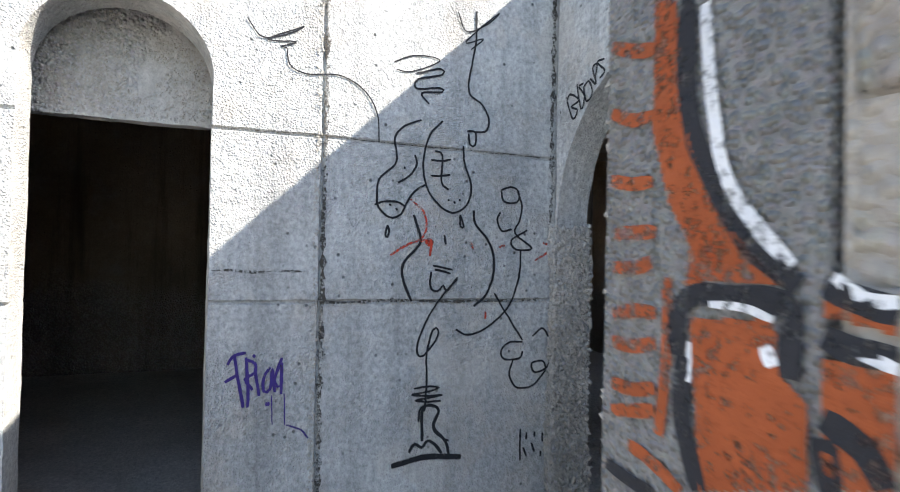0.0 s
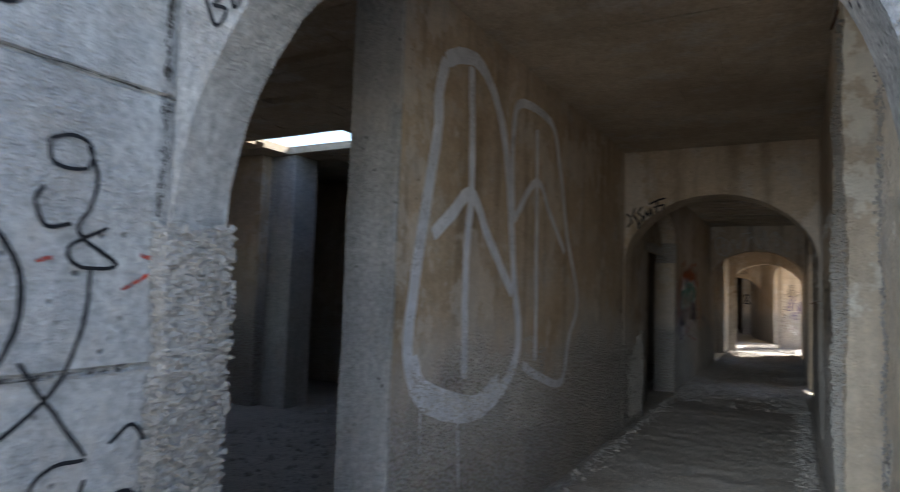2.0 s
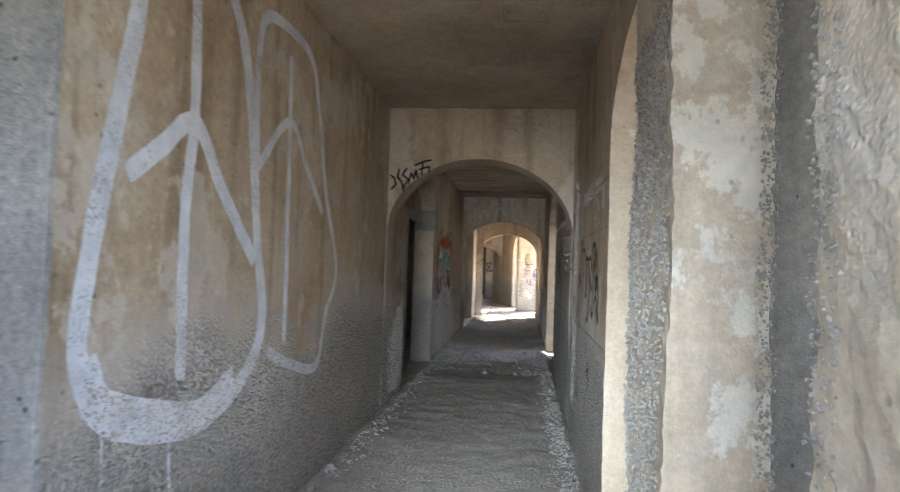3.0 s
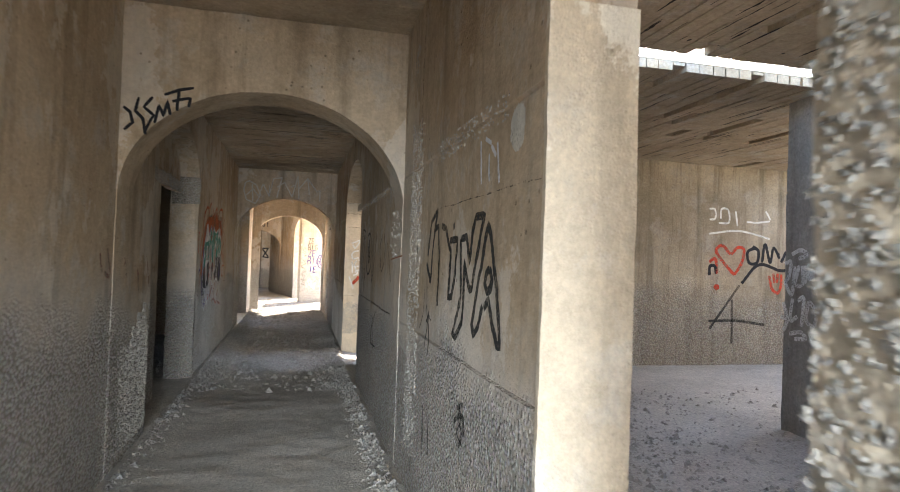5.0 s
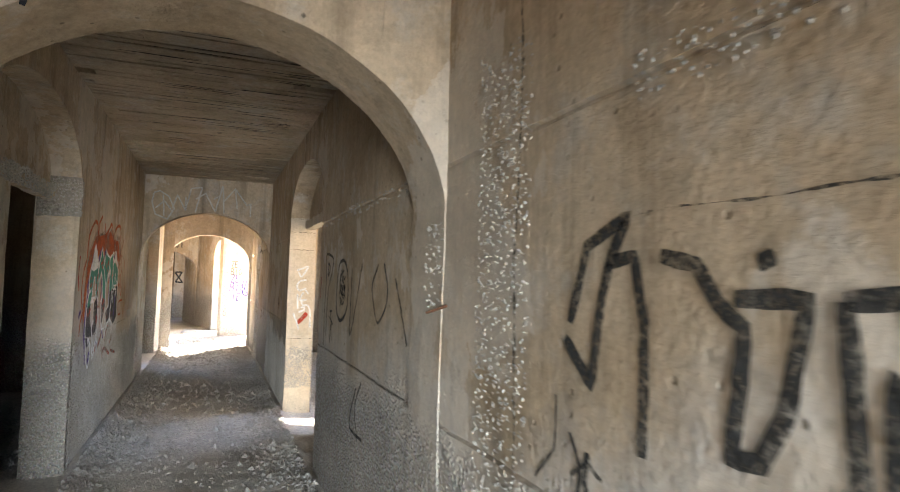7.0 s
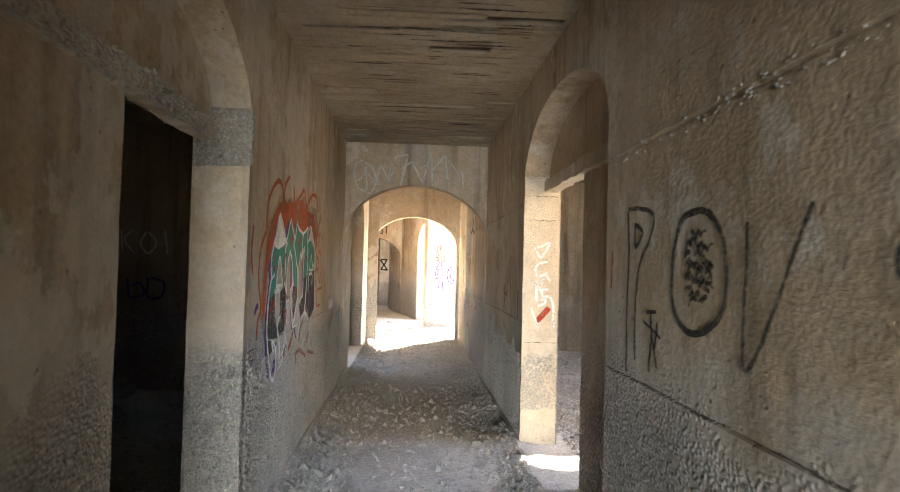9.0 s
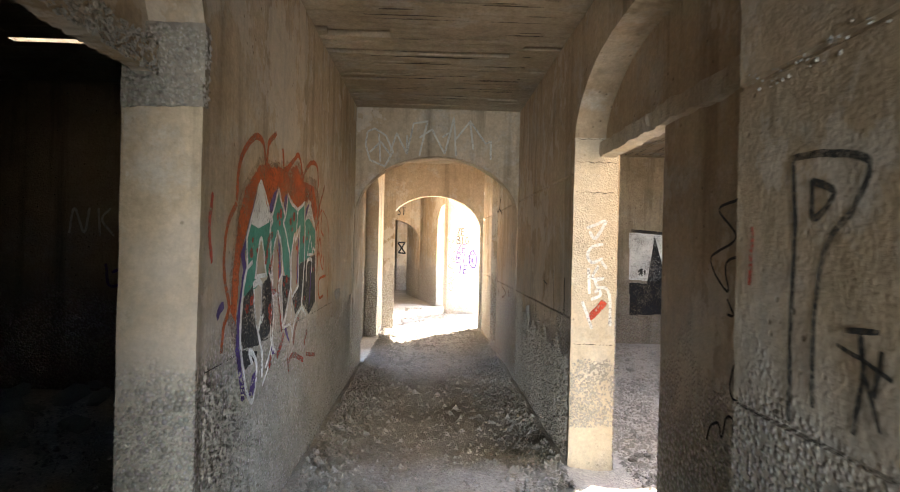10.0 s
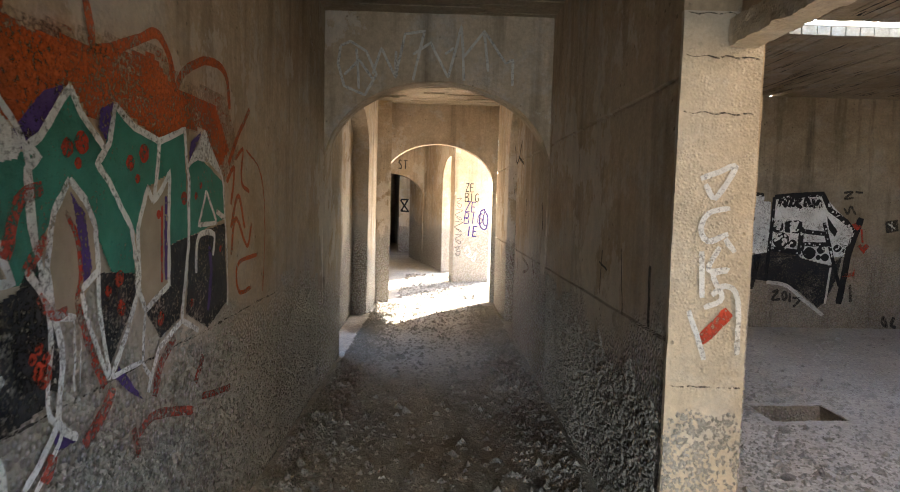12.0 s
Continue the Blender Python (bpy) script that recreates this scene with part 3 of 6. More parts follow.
gx = lines((-400, -60, 170), (-60, -9, 17), (-9, -3.2, 0.16), (-3.2, -0.8, 0.05), (-0.8, 0.52, 0.11), (0.52, 1.12, 0.1), (1.12, 6, 0.11), (6, 20, 1.0), (20, 60, 13), (60, 400, 170))
gy = lines((-400, -60, 170), (-60, -4, 14), (-4, 1.5, 0.14), (1.5, 15.05, 0.06), (15.05, 15.42, 0.0616), (15.42, 19, 0.06), (19, 34, 0.14), (34, 80, 15), (80, 400, 160))
verts = [(x, y, heap(x, y) if -9 < x < 9 and -4 < y < 34 else 0) for y in gy for x in gx]
nx = len(gx)
faces = [(j * nx + i, j * nx + i + 1, (j + 1) * nx + i + 1, (j + 1) * nx + i) for j in range(len(gy) - 1) for i in range(nx - 1)
         if not (0.52 < (gx[i] + gx[i + 1]) / 2 < 1.12 and 15.05 < (gy[j] + gy[j + 1]) / 2 < 15.42)]
me = bpy.data.meshes.new("ground")
me.from_pydata(verts, [], faces)
me.materials.append(M_GROUND)
me.polygons.foreach_set("use_smooth", [True] * len(faces))
tagged(new("ground", me), "dusty grey ground strewn with gravel and rubble", "ground", kind="structure")


bm = bmesh.new()
for x0, x1, y0, y1 in ((0.44, 0.52, 14.97, 15.5), (1.12, 1.2, 14.97, 15.5), (0.52, 1.12, 14.97, 15.05), (0.52, 1.12, 15.42, 15.5)):
    slab_wall(bm, "x", y0, y1, x0, x1, -0.9, 0.0, step=0.08, amp=0.02)
slab_wall(bm, "x", 14.97, 15.5, 0.44, 1.2, -1.0, -0.9, step=0.2, amp=0.01)
tagged(part("floor_pit", bm, M_BLOCK), "open rectangular pit in the room floor", "pit", kind="structure")

# ---------------------------------------------------------------- rubble
def stone_mesh(seed, flat=0.6):
    r = random.Random(seed)
    bm = bmesh.new()
    bmesh.ops.create_icosphere(bm, subdivisions=1, radius=0.5)
    k = [r.uniform(0.7, 1.2), r.uniform(0.55, 0.95), flat * r.uniform(0.6, 1.1)]
    for v in bm.verts:
        s = 1 + 0.35 * noise.noise(v.co * 2.1 + Vector((seed * 3.7, 0, 0)))
        v.co = Vector((v.co.x * k[0], v.co.y * k[1], v.co.z * k[2])) * s
        v.co.z = max(v.co.z, -0.2)
    me = bpy.data.meshes.new("stone")
    bm.to_mesh(me)
    bm.free()
    me.materials.append(M_STONE)
    return me


STONES = [stone_mesh(i) for i in range(9)]
rng = random.Random(4)


def rubble_spot():
    """A place on the floor where rubble lies: along wall feet, in the rooms, in the niches."""
    k = rng.random()
    if k < 0.36:
        wx, s = rng.choice(((XL, 1), (XR, -1)))
        y = rng.uniform(3.3, 20)
        return wx + s * (0.05 + abs(rng.gauss(0, 0.07 if y < 10.3 else 0.17))), y
    if k < 0.46:
        return rng.uniform(-2.9, -1.2), 10.2 + 9.8 * rng.random() ** 0.8
    if k < 0.84:
        return min(5.0, -0.7 + rng.expovariate(1 / 1.6)), rng.choice((rng.uniform(4.2, 10), rng.uniform(12, 18.6), rng.uniform(12, 16)))
    if k < 0.95:
        return rng.uniform(-6.5, -3.4), rng.choice((rng.uniform(2.4, 8), rng.uniform(9.8, 14.5)))
    return rng.uniform(-2.7, -1.3), rng.uniform(20.6, 24)


def in_wall(x, y):
    return (TL - 0.05 < x < XL + 0.02 and not (2.2 < y < 3.1 or 10.1 < y < 10.95)) or (XR - 0.02 < x < TR + 0.05 and not (4.05 < y < 5.0 or 12.05 < y < 12.9)) \
        or 11.5 < y < 11.9 and x > -1 or (0.45 < x < 1.2 and 14.95 < y < 15.5)


count = 0
while count < 290:
    x, y = rubble_spot()
    if in_wall(x, y):
        continue
    s = min(0.16, 0.035 + rng.expovariate(1 / 0.03))
    ob = new("stone", STONES[count % 9])
    ob.matrix_world = pose(x, y, heap(x, y) + s * 0.1, rng.uniform(-12, 12), rng.uniform(-12, 12), rng.uniform(0, 360)) @ Matrix.Diagonal((s, s, s, 1))
    tagged(ob, "broken grey concrete stone lying on the dusty floor", "stone", "loose stones")
    count += 1

# heap of rubble in the dark west room, below the wall
for i in range(26):
    x, y, s = rng.gauss(-5.2, 0.5), rng.gauss(13.6, 0.35), rng.uniform(0.12, 0.34)
    ob = new("rubble_block", STONES[i % 9])
    ob.matrix_world = pose(x, y, heap(x, y) + s * 0.1 + max(0, 0.35 - abs(x + 5.2) * 0.4) * rng.random(), rng.uniform(-30, 30), rng.uniform(-30, 30), rng.uniform(0, 360)) @ Matrix.Diagonal((s, s, s * 0.8, 1))
    tagged(ob, "large broken concrete lump in a heap on the floor", "rubble", "rubble heap")

# gravel: too many to count, one mesh
gv, gf = [], []
small = [(1, 0, 0), (-0.6, 0.8, 0), (-0.5, -0.9, 0), (0.2, 0.1, 0.75), (0.3, 0.9, 0.1)]
tri = [(0, 4, 3), (4, 1, 3), (1, 2, 3), (2, 0, 3)]
made = 0
while made < 90000:
    x, y = rubble_spot()
    if in_wall(x, y) or (y < 10.4 and XL < x < XR and rng.random() < (0.8 if x < -2 else 0.35)):
        continue
    s = 0.006 + rng.expovariate(1 / 0.007)
    a, z = rng.uniform(0, 6.28), heap(x, y) - 0.002
    n0 = len(gv)
    ca, sa, kz = math.cos(a), math.sin(a), rng.uniform(0.6, 1.4)
    for px, py, pz in small:
        px, py = px * rng.uniform(0.7, 1.2), py * rng.uniform(0.6, 1.1)
        gv.append((x + s * (px * ca - py * sa), y + s * (px * sa + py * ca), z + s * pz * kz))
    gf += [(n0 + i, n0 + j, n0 + k) for i, j, k in tri]
    made += 1
me = bpy.data.meshes.new("gravel")
me.from_pydata(gv, [], gf)
me.materials.append(M_STONE)
tagged(new("gravel", me), "grey gravel and crushed plaster scattered over the floor", "gravel", kind="stuff")


# ---------------------------------------------------------------- lintels, rods, grit lines
def lintel(name, label, x, y0, y1, z, depth, mat):
    """A broken beam end to end over a doorway, ragged below."""
    bm = bmesh.new()
    slab_wall(bm, "y", x - depth / 2, x + depth / 2, y0, y1, z, z + 0.10, step=0.03, amp=0.035)
    bmesh.ops.recalc_face_normals(bm, faces=bm.faces)
    return tagged(part(name, bm, mat), label, "lintel", kind="structure")


W["lintel_west"] = lintel("lintel_west", "rough broken concrete lintel above a doorway", -3.205, 8.75, 11.0, 2.17, 0.09, M_PLASTER)
lintel("lintel_east", "splintered lintel edge above a doorway", -0.90, 10.66, 12.95, 2.19, 0.10, M_PILLAR)


wall("wall_niche_cap", "broken pebbly block at the head of a jamb", M_BLOCK, "x", 10.998, 11.06, -3.285, -2.983, 2.04, 2.36, step=0.03, amp=0.022)


def rod(p, q, r=0.006):
    bm = bmesh.new()
    d = Vector(q) - Vector(p)
    m = Matrix.Translation((Vector(p) + Vector(q)) / 2) @ d.to_track_quat("Z", "Y").to_matrix().to_4x4()
    bmesh.ops.create_cone(bm, cap_ends=True, segments=7, radius1=r, radius2=r * 0.85, depth=d.length, matrix=m)
    ob = part("reinforcing_rod", bm, M_RUST)
    return tagged(ob, "rusty reinforcing rod stub sticking out of concrete", "rod", "rod stubs")


for p, q in (((-0.60, 3.76, 2.02), (-0.575, 3.725, 2.025)), ((-0.58, 3.76, 0.92), (-0.55, 3.72, 0.90)), ((-1.17, 3.6, 2.72), (-1.2, 3.52, 2.6)),
             ((-1.12, 7.6, 1.52), (-1.2, 7.62, 1.49))):
    rod(p, q)


def pebbles(owner, label, axis, pos, side, u0, u1, z0, z1, number, size, seed, amp=0.008):
    """Washed-out aggregate: small stones sitting half in a wall face."""
    r = random.Random(seed)
    vs, fs = [], []
    for _ in range(number):
        u, z, s = r.uniform(u0, u1), r.uniform(z0, z1), size * r.uniform(0.5, 1.5)
        worn = noise.noise(Vector((u * 2.1, z * 2.6, seed))) + 0.5 * noise.noise(Vector((u * 7, z * 7, seed)))
        rim = min(1.0, (z1 - z) / (0.45 * (z1 - z0)))
        if z1 - z0 > 0.3 and u1 - u0 > 0.3 and worn < 0.35 - 0.95 * rim:
            continue
        p = rough_shift((pos, u, z) if axis == "x" else (u, pos, z), amp)
        q = Euler((r.uniform(0, 6.3), r.uniform(0, 6.3), r.uniform(0, 6.3))).to_matrix()
        n0 = len(vs)
        for c in ((1, 0, 0), (-1, 0, 0), (0, 0.8, 0), (0, -0.8, 0), (0, 0, 0.65), (0, 0, -0.65)):
            vs.append(tuple(p + q @ Vector(c) * s * r.uniform(0.75, 1.15)))
        fs += [(n0 + a, n0 + b, n0 + c) for a, b, c in ((0, 2, 4), (2, 1, 4), (1, 3, 4), (3, 0, 4), (2, 0, 5), (1, 2, 5), (3, 1, 5), (0, 3, 5))]
    me = bpy.data.meshes.new("aggregate")
    me.from_pydata(vs, [], fs)
    me.materials.append(M_AGG)
    ob = new("aggregate", me)
    ob.parent = owner
    tagged(ob, label, kind="stuff")


pebbles(W["wall_entrance_jamb"], "pale washed pebbles in a crumbling jamb", "x", -2.906, 1, 1.87, 2.12, 0.0, 1.69, 1900, 0.014, 1, 0.03)
pebbles(W["wall_entrance_jamb"], "pale washed pebbles in a crumbling jamb", "y", 1.870, -1, -2.965, -2.90, 0.0, 1.69, 800, 0.013, 2, 0.03)
pebbles(W["wall_painted_end"], "grey washed pebbles along a broken wall edge", "x", -0.766, -1, 0.585, 0.86, 0.9, 2.2, 2600, 0.007, 3, 0.005)
pebbles(W["wall_niche_column"], "pale pebbles in a broken column edge", "y", 3.376, -1, -0.91, -0.86, 0.0, 3.1, 1300, 0.007, 4, 0.03)
pebbles(W["wall_niche_column"], "pale pebbles on the flank of a column", "x", -1.176, -1, 3.42, 3.97, 0.0, 3.0, 5200, 0.008, 5, 0.03)
pebbles(W["wall_entrance_pier"], "pale pebbles in a broken pier edge", "x", -1.152, -1, 2.42, 2.52, 0.0, 3.0, 1500, 0.005, 6, 0.03)
pebbles(W["wall_court_door_head"], "coarse pale pebbles cast into a panel", "x", -3.332, 1, -0.72, 0.15, 2.15, 2.75, 4200, 0.009, 23, 0.014)
pebbles(W["wall_court"], "grit along a crumbling joint", "x", -2.972, 1, 0.555, 0.58, 0.0, 3.2, 380, 0.011, 7)
pebbles(W["wall_court"], "grit along a crumbling joint", "x", -2.972, 1, 0.6, 1.88, 1.255, 1.262, 160, 0.008, 8)
pebbles(W["wall_corridor_west"], "exposed pebbles at the foot of a wall", "x", -2.988, 1, 3.3, 5.2, 0.55, 1.2, 4200, 0.009, 9)
pebbles(W["wall_corridor_west"], "exposed pebbles at the foot of a wall", "x", -2.988, 1, 11.1, 15.5, 0.05, 1.12, 15000, 0.010, 10)
pebbles(W["wall_corridor_west"], "exposed pebbles at the foot of a wall", "x", -2.988, 1, 7.9, 8.7, 0.1, 1.1, 2600, 0.010, 14)
pebbles(W["wall_jamb_2"], "exposed pebbles low on a jamb", "y", 11.01, -1, -3.27, -2.99, 0.1, 0.9, 1200, 0.009, 15)
pebbles(W["wall_jamb_4"], "exposed pebbles low on a pillar", "y", 12.92, -1, -1.12, -0.82, 0.30, 0.86, 1100, 0.010, 11)
pebbles(W["wall_corridor_east"], "exposed pebbles at the foot of a wall", "x", -1.122, -1, 13.0, 15.6, 0.05, 1.0, 6500, 0.010, 12)
pebbles(W["wall_corridor_east"], "rough pebbly strip on the corridor wall", "x", -1.122, -1, 6.95, 7.32, 0.3, 2.9, 2200, 0.006, 16)
pebbles(W["wall_corridor_east"], "broken ledge line on the corridor wall", "x", -1.122, -1, 5.4, 6.5, 2.02, 2.13, 200, 0.006, 17)
pebbles(W["wall_corridor_east"], "broken ledge line on the corridor wall", "x", -1.122, -1, 8.0, 10.6, 2.03, 2.10, 170, 0.006, 18)
pebbles(W["wall_niche_cap"], "washed pebbles in a broken block", "y", 10.998, -1, -3.28, -2.99, 2.05, 2.34, 300, 0.008, 20, 0.022)
pebbles(W["wall_niche_cap"], "washed pebbles in a broken block", "x", -2.983, 1, 11.0, 11.06, 2.05, 2.34, 80, 0.008, 21, 0.022)
pebbles(W["lintel_west"], "washed pebbles in a broken lintel", "x", -3.16, 1, 8.78, 10.98, 2.16, 2.28, 1500, 0.011, 22, 0.035)
pebbles(W["wall_arch_1"], "broken pebbly end of an arch", "y", 7.655, -1, -1.2, -1.12, 1.5, 1.85, 90, 0.007, 13)

for owner, pos, side, pts, w in (
        ("wall_corridor_east", -1.12, -1, [(5.07 + 0.1 * i, 1.772) for i in range(15)], 0.005),
        ("wall_corridor_east", -1.12, -1, [(8.1 + 0.1 * i, 1.06) for i in range(26)], 0.006),
        ("wall_corridor_east", -1.12, -1, [(7.02 + 0.008 * math.sin(i), 0.1 + 0.2 * i) for i in range(15)], 0.012),
        ("wall_corridor_west", -2.99, 1, [(11.1 + 0.1 * i, 1.02) for i in range(32)], 0.007),
        ("wall_court", -2.97, 1, [(0.6, z0 / 10) for z0 in range(0, 33, 2)], 0.022),
        ("wall_court", -2.97, 1, [(0.62 + 0.1 * i, 1.27) for i in range(13)], 0.012),
        ("wall_court", -2.97, 1, [(0.1 + 0.1 * i, 2.068) for i in range(18)], 0.004),
        ("wall_court", -2.97, 1, [(0.1 + 0.08 * i, 1.415) for i in range(6)], 0.008),
        ("wall_court", -2.97, 1, [(1.88, z0 / 10) for z0 in range(17, 33, 2)], 0.022)):
    g = Paint(W[owner], "x", pos, side, 0.008)
    g.line([(u + 0.006 * noise.noise(Vector((u * 9, z * 9, 5))), z + 0.008 * noise.noise(Vector((u * 9, z * 9, 2)))) for u, z in pts], w, 1.6)
    g.done("dirt_shade_line", "dark gritty line in a cast joint", M_DIRT)

# ---------------------------------------------------------------- paint on the walls
g = Paint(W["wall_court"], "x", -2.97, 1, 0.008)
g.line([(1.39, 2.82), (1.39, 2.65), (1.36, 2.48), (1.36, 2.37), (1.44, 2.32), (1.48, 2.24), (1.46, 2.18), (1.39, 2.17)], 0.011)
g.line([(1.35, 2.17), (1.4, 2.17), (1.4, 2.1), (1.37, 2.1), (1.36, 2.16)], 0.011)
g.line([(1.06, 2.44), (1.19, 2.48), (1.2, 2.45), (1.07, 2.41), (1.06, 2.36), (1.19, 2.38), (1.2, 2.36), (1.09, 2.34), (1.13, 2.29)], 0.011)
g.line([(1.09, 2.2), (1.0, 2.16), (0.95, 2.1), (0.96, 2.02), (0.95, 1.96), (0.87, 1.88), (0.86, 1.8), (0.87, 1.74), (0.93, 1.69), (0.99, 1.71), (1.02, 1.77), (1.06, 1.83), (1.12, 1.87)], 0.011)
g.line([(0.85, 1.75), (0.9, 1.77), (0.97, 1.77), (1.01, 1.75)], 0.011)
g.line([(1.21, 2.21), (1.14, 2.13), (1.11, 2.02), (1.11, 1.92), (1.15, 1.82), (1.22, 1.75), (1.29, 1.73), (1.36, 1.78), (1.38, 1.88), (1.34, 1.99), (1.33, 2.09)], 0.011)
g.line([(1.15, 2.0), (1.21, 2.0), (1.26, 2.01)], 0.011)
g.line([(1.15, 1.92), (1.2, 1.92), (1.26, 1.93)], 0.011)
g.line([(1.17, 2.05), (1.21, 2.03), (1.21, 1.89), (1.25, 1.85)], 0.011)
g.line([(1.06, 2.02), (1.07, 1.97), (1.03, 1.91), (0.97, 1.87)], 0.011)
g.line([(1.06, 1.71), (1.08, 1.65), (1.1, 1.58), (1.07, 1.53), (1.01, 1.46), (1.01, 1.38), (1.06, 1.27)], 0.014)
g.line([(1.4, 1.75), (1.41, 1.68), (1.48, 1.6), (1.52, 1.52), (1.52, 1.41), (1.48, 1.3), (1.41, 1.24)], 0.014)
g.line([(0.92, 1.65), (0.93, 1.62), (0.92, 1.59), (0.91, 1.6), (0.92, 1.65)], 0.011)
g.line([(1.32, 1.72), (1.34, 1.66), (1.32, 1.66), (1.32, 1.72)], 0.011)
g.line([(1.23, 1.61), (1.24, 1.56)], 0.011)
g.line([(1.0, 1.95), (1.01, 1.95)], 0.011)
g.line([(1.28, 1.79), (1.29, 1.78)], 0.011)
g.line([(1.25, 1.8), (1.25, 1.79)], 0.011)
g.line([(1.31, 1.8), (1.32, 1.8)], 0.011)
g.line([(0.93, 1.76), (0.93, 1.75)], 0.011)
g.line([(0.96, 1.74), (0.97, 1.73)], 0.011)
g.line([(1.16, 1.42), (1.16, 1.34), (1.2, 1.32), (1.23, 1.35), (1.25, 1.32), (1.31, 1.39)], 0.011)
g.line([(1.17, 1.45), (1.23, 1.44), (1.28, 1.43)], 0.011)
g.line([(1.18, 1.43), (1.23, 1.42), (1.27, 1.41)], 0.011)
g.line([(1.31, 1.38), (1.23, 1.3), (1.15, 1.18), (1.1, 1.06), (1.1, 1.0), (1.13, 0.99), (1.2, 1.07), (1.21, 1.12), (1.18, 1.12), (1.15, 1.0), (1.15, 0.85), (1.14, 0.7)], 0.011)
g.line([(1.08, 0.82), (1.15, 0.83), (1.22, 0.82), (1.15, 0.8), (1.07, 0.79), (1.16, 0.78), (1.24, 0.78), (1.16, 0.77), (1.09, 0.76), (1.16, 0.75), (1.23, 0.75)], 0.011)
g.line([(1.11, 0.65), (1.12, 0.72), (1.18, 0.73), (1.22, 0.7), (1.19, 0.61), (1.24, 0.56), (1.28, 0.54)], 0.011)
g.line([(1.56, 1.87), (1.62, 1.89), (1.67, 1.87), (1.66, 1.81), (1.58, 1.81), (1.56, 1.87)], 0.011)
g.line([(1.66, 1.87), (1.69, 1.8), (1.68, 1.71), (1.65, 1.64), (1.76, 1.56), (1.66, 1.55), (1.63, 1.6), (1.73, 1.66)], 0.011)
g.line([(1.56, 1.75), (1.54, 1.71), (1.57, 1.65), (1.63, 1.66)], 0.011)
g.line([(1.69, 1.55), (1.68, 1.41), (1.62, 1.24), (1.5, 1.13), (1.38, 1.09), (1.31, 1.12)], 0.011)
g.line([(1.53, 1.31), (1.61, 1.19), (1.71, 1.05)], 0.011)
g.line([(1.71, 1.04), (1.63, 1.04), (1.58, 1.0), (1.6, 0.95), (1.69, 0.95), (1.71, 0.99)], 0.011)
g.line([(1.77, 1.07), (1.84, 1.11), (1.89, 1.01), (1.87, 0.9), (1.79, 0.87), (1.77, 0.92), (1.84, 0.93), (1.86, 0.89)], 0.011)
g.line([(1.65, 0.94), (1.63, 0.86), (1.68, 0.79), (1.78, 0.8), (1.86, 0.88)], 0.011)
g.done("graffiti", "black looping line drawing", M_INK)
g = Paint(W["wall_court"], "x", -2.97, 1, 0.008)
g.line([(0.226, 2.583), (0.294, 2.503), (0.405, 2.536), (0.484, 2.587), (0.317, 2.496), (0.452, 2.509), (0.373, 2.471), (0.407, 2.472), (0.421, 2.396), (0.503, 2.361), (0.671, 2.375), (0.798, 2.307), (0.853, 2.201), (0.865, 2.064)], 0.007)
g.line([(1.28, 2.796), (1.337, 2.698), (1.464, 2.763), (1.525, 2.831), (1.329, 2.641), (1.435, 2.674), (1.36, 2.606)], 0.007)
g.line([(0.937, 2.481), (1.058, 2.535), (1.185, 2.522), (1.033, 2.445), (0.951, 2.445)], 0.007)
g.done("graffiti", "thin black scribbled loops", M_INK)
g = Paint(W["wall_court"], "x", -2.97, 1, 0.008)
g.line([(0.97, 0.44), (1.15, 0.47), (1.35, 0.45)], 0.03)
g.line([(1.06, 0.5), (1.09, 0.54), (1.13, 0.52), (1.16, 0.55), (1.2, 0.53), (1.24, 0.48)], 0.016)
g.line([(1.13, 0.55), (1.13, 0.71), (1.18, 0.73), (1.22, 0.7), (1.19, 0.62), (1.26, 0.54), (1.28, 0.47)], 0.016)
g.done("graffiti", "black base of a line drawing", M_INK)
g = Paint(W["wall_court"], "x", -2.97, 1, 0.008)
g.line([(0.94, 1.5), (1.02, 1.55), (1.1, 1.58), (1.17, 1.57)], 0.012)
g.line([(1.04, 1.79), (1.11, 1.73), (1.13, 1.64), (1.1, 1.58)], 0.012)
g.line([(1.16, 1.56), (1.15, 1.5)], 0.012)
g.line([(1.78, 1.49), (1.85, 1.53), (1.9, 1.57), (1.83, 1.59)], 0.012)
g.line([(1.38, 1.58), (1.4, 1.54)], 0.012)
g.line([(1.55, 1.56), (1.59, 1.57)], 0.012)
g.line([(1.48, 1.21), (1.48, 1.17)], 0.012)
g.dot(1.145, 1.570, 0.022)
g.done("graffiti", "faded red spray marks", M_RED)
g = Paint(W["wall_court"], "x", -2.97, 1, 0.008)
g.line([(0.21, 1.03), (0.23, 0.91), (0.25, 0.79)], 0.014)
g.line([(0.18, 0.99), (0.21, 1.03), (0.26, 1.04)], 0.014)
g.line([(0.17, 0.91), (0.22, 0.94)], 0.014)
g.line([(0.26, 1.02), (0.27, 0.91), (0.27, 0.79)], 0.014)
g.line([(0.26, 1.01), (0.3, 0.99), (0.3, 0.95), (0.26, 0.92), (0.29, 0.87)], 0.014)
g.line([(0.3, 0.97), (0.32, 0.84)], 0.014)
g.line([(0.37, 0.97), (0.34, 0.92), (0.34, 0.86), (0.37, 0.87), (0.38, 0.96), (0.39, 0.85)], 0.014)
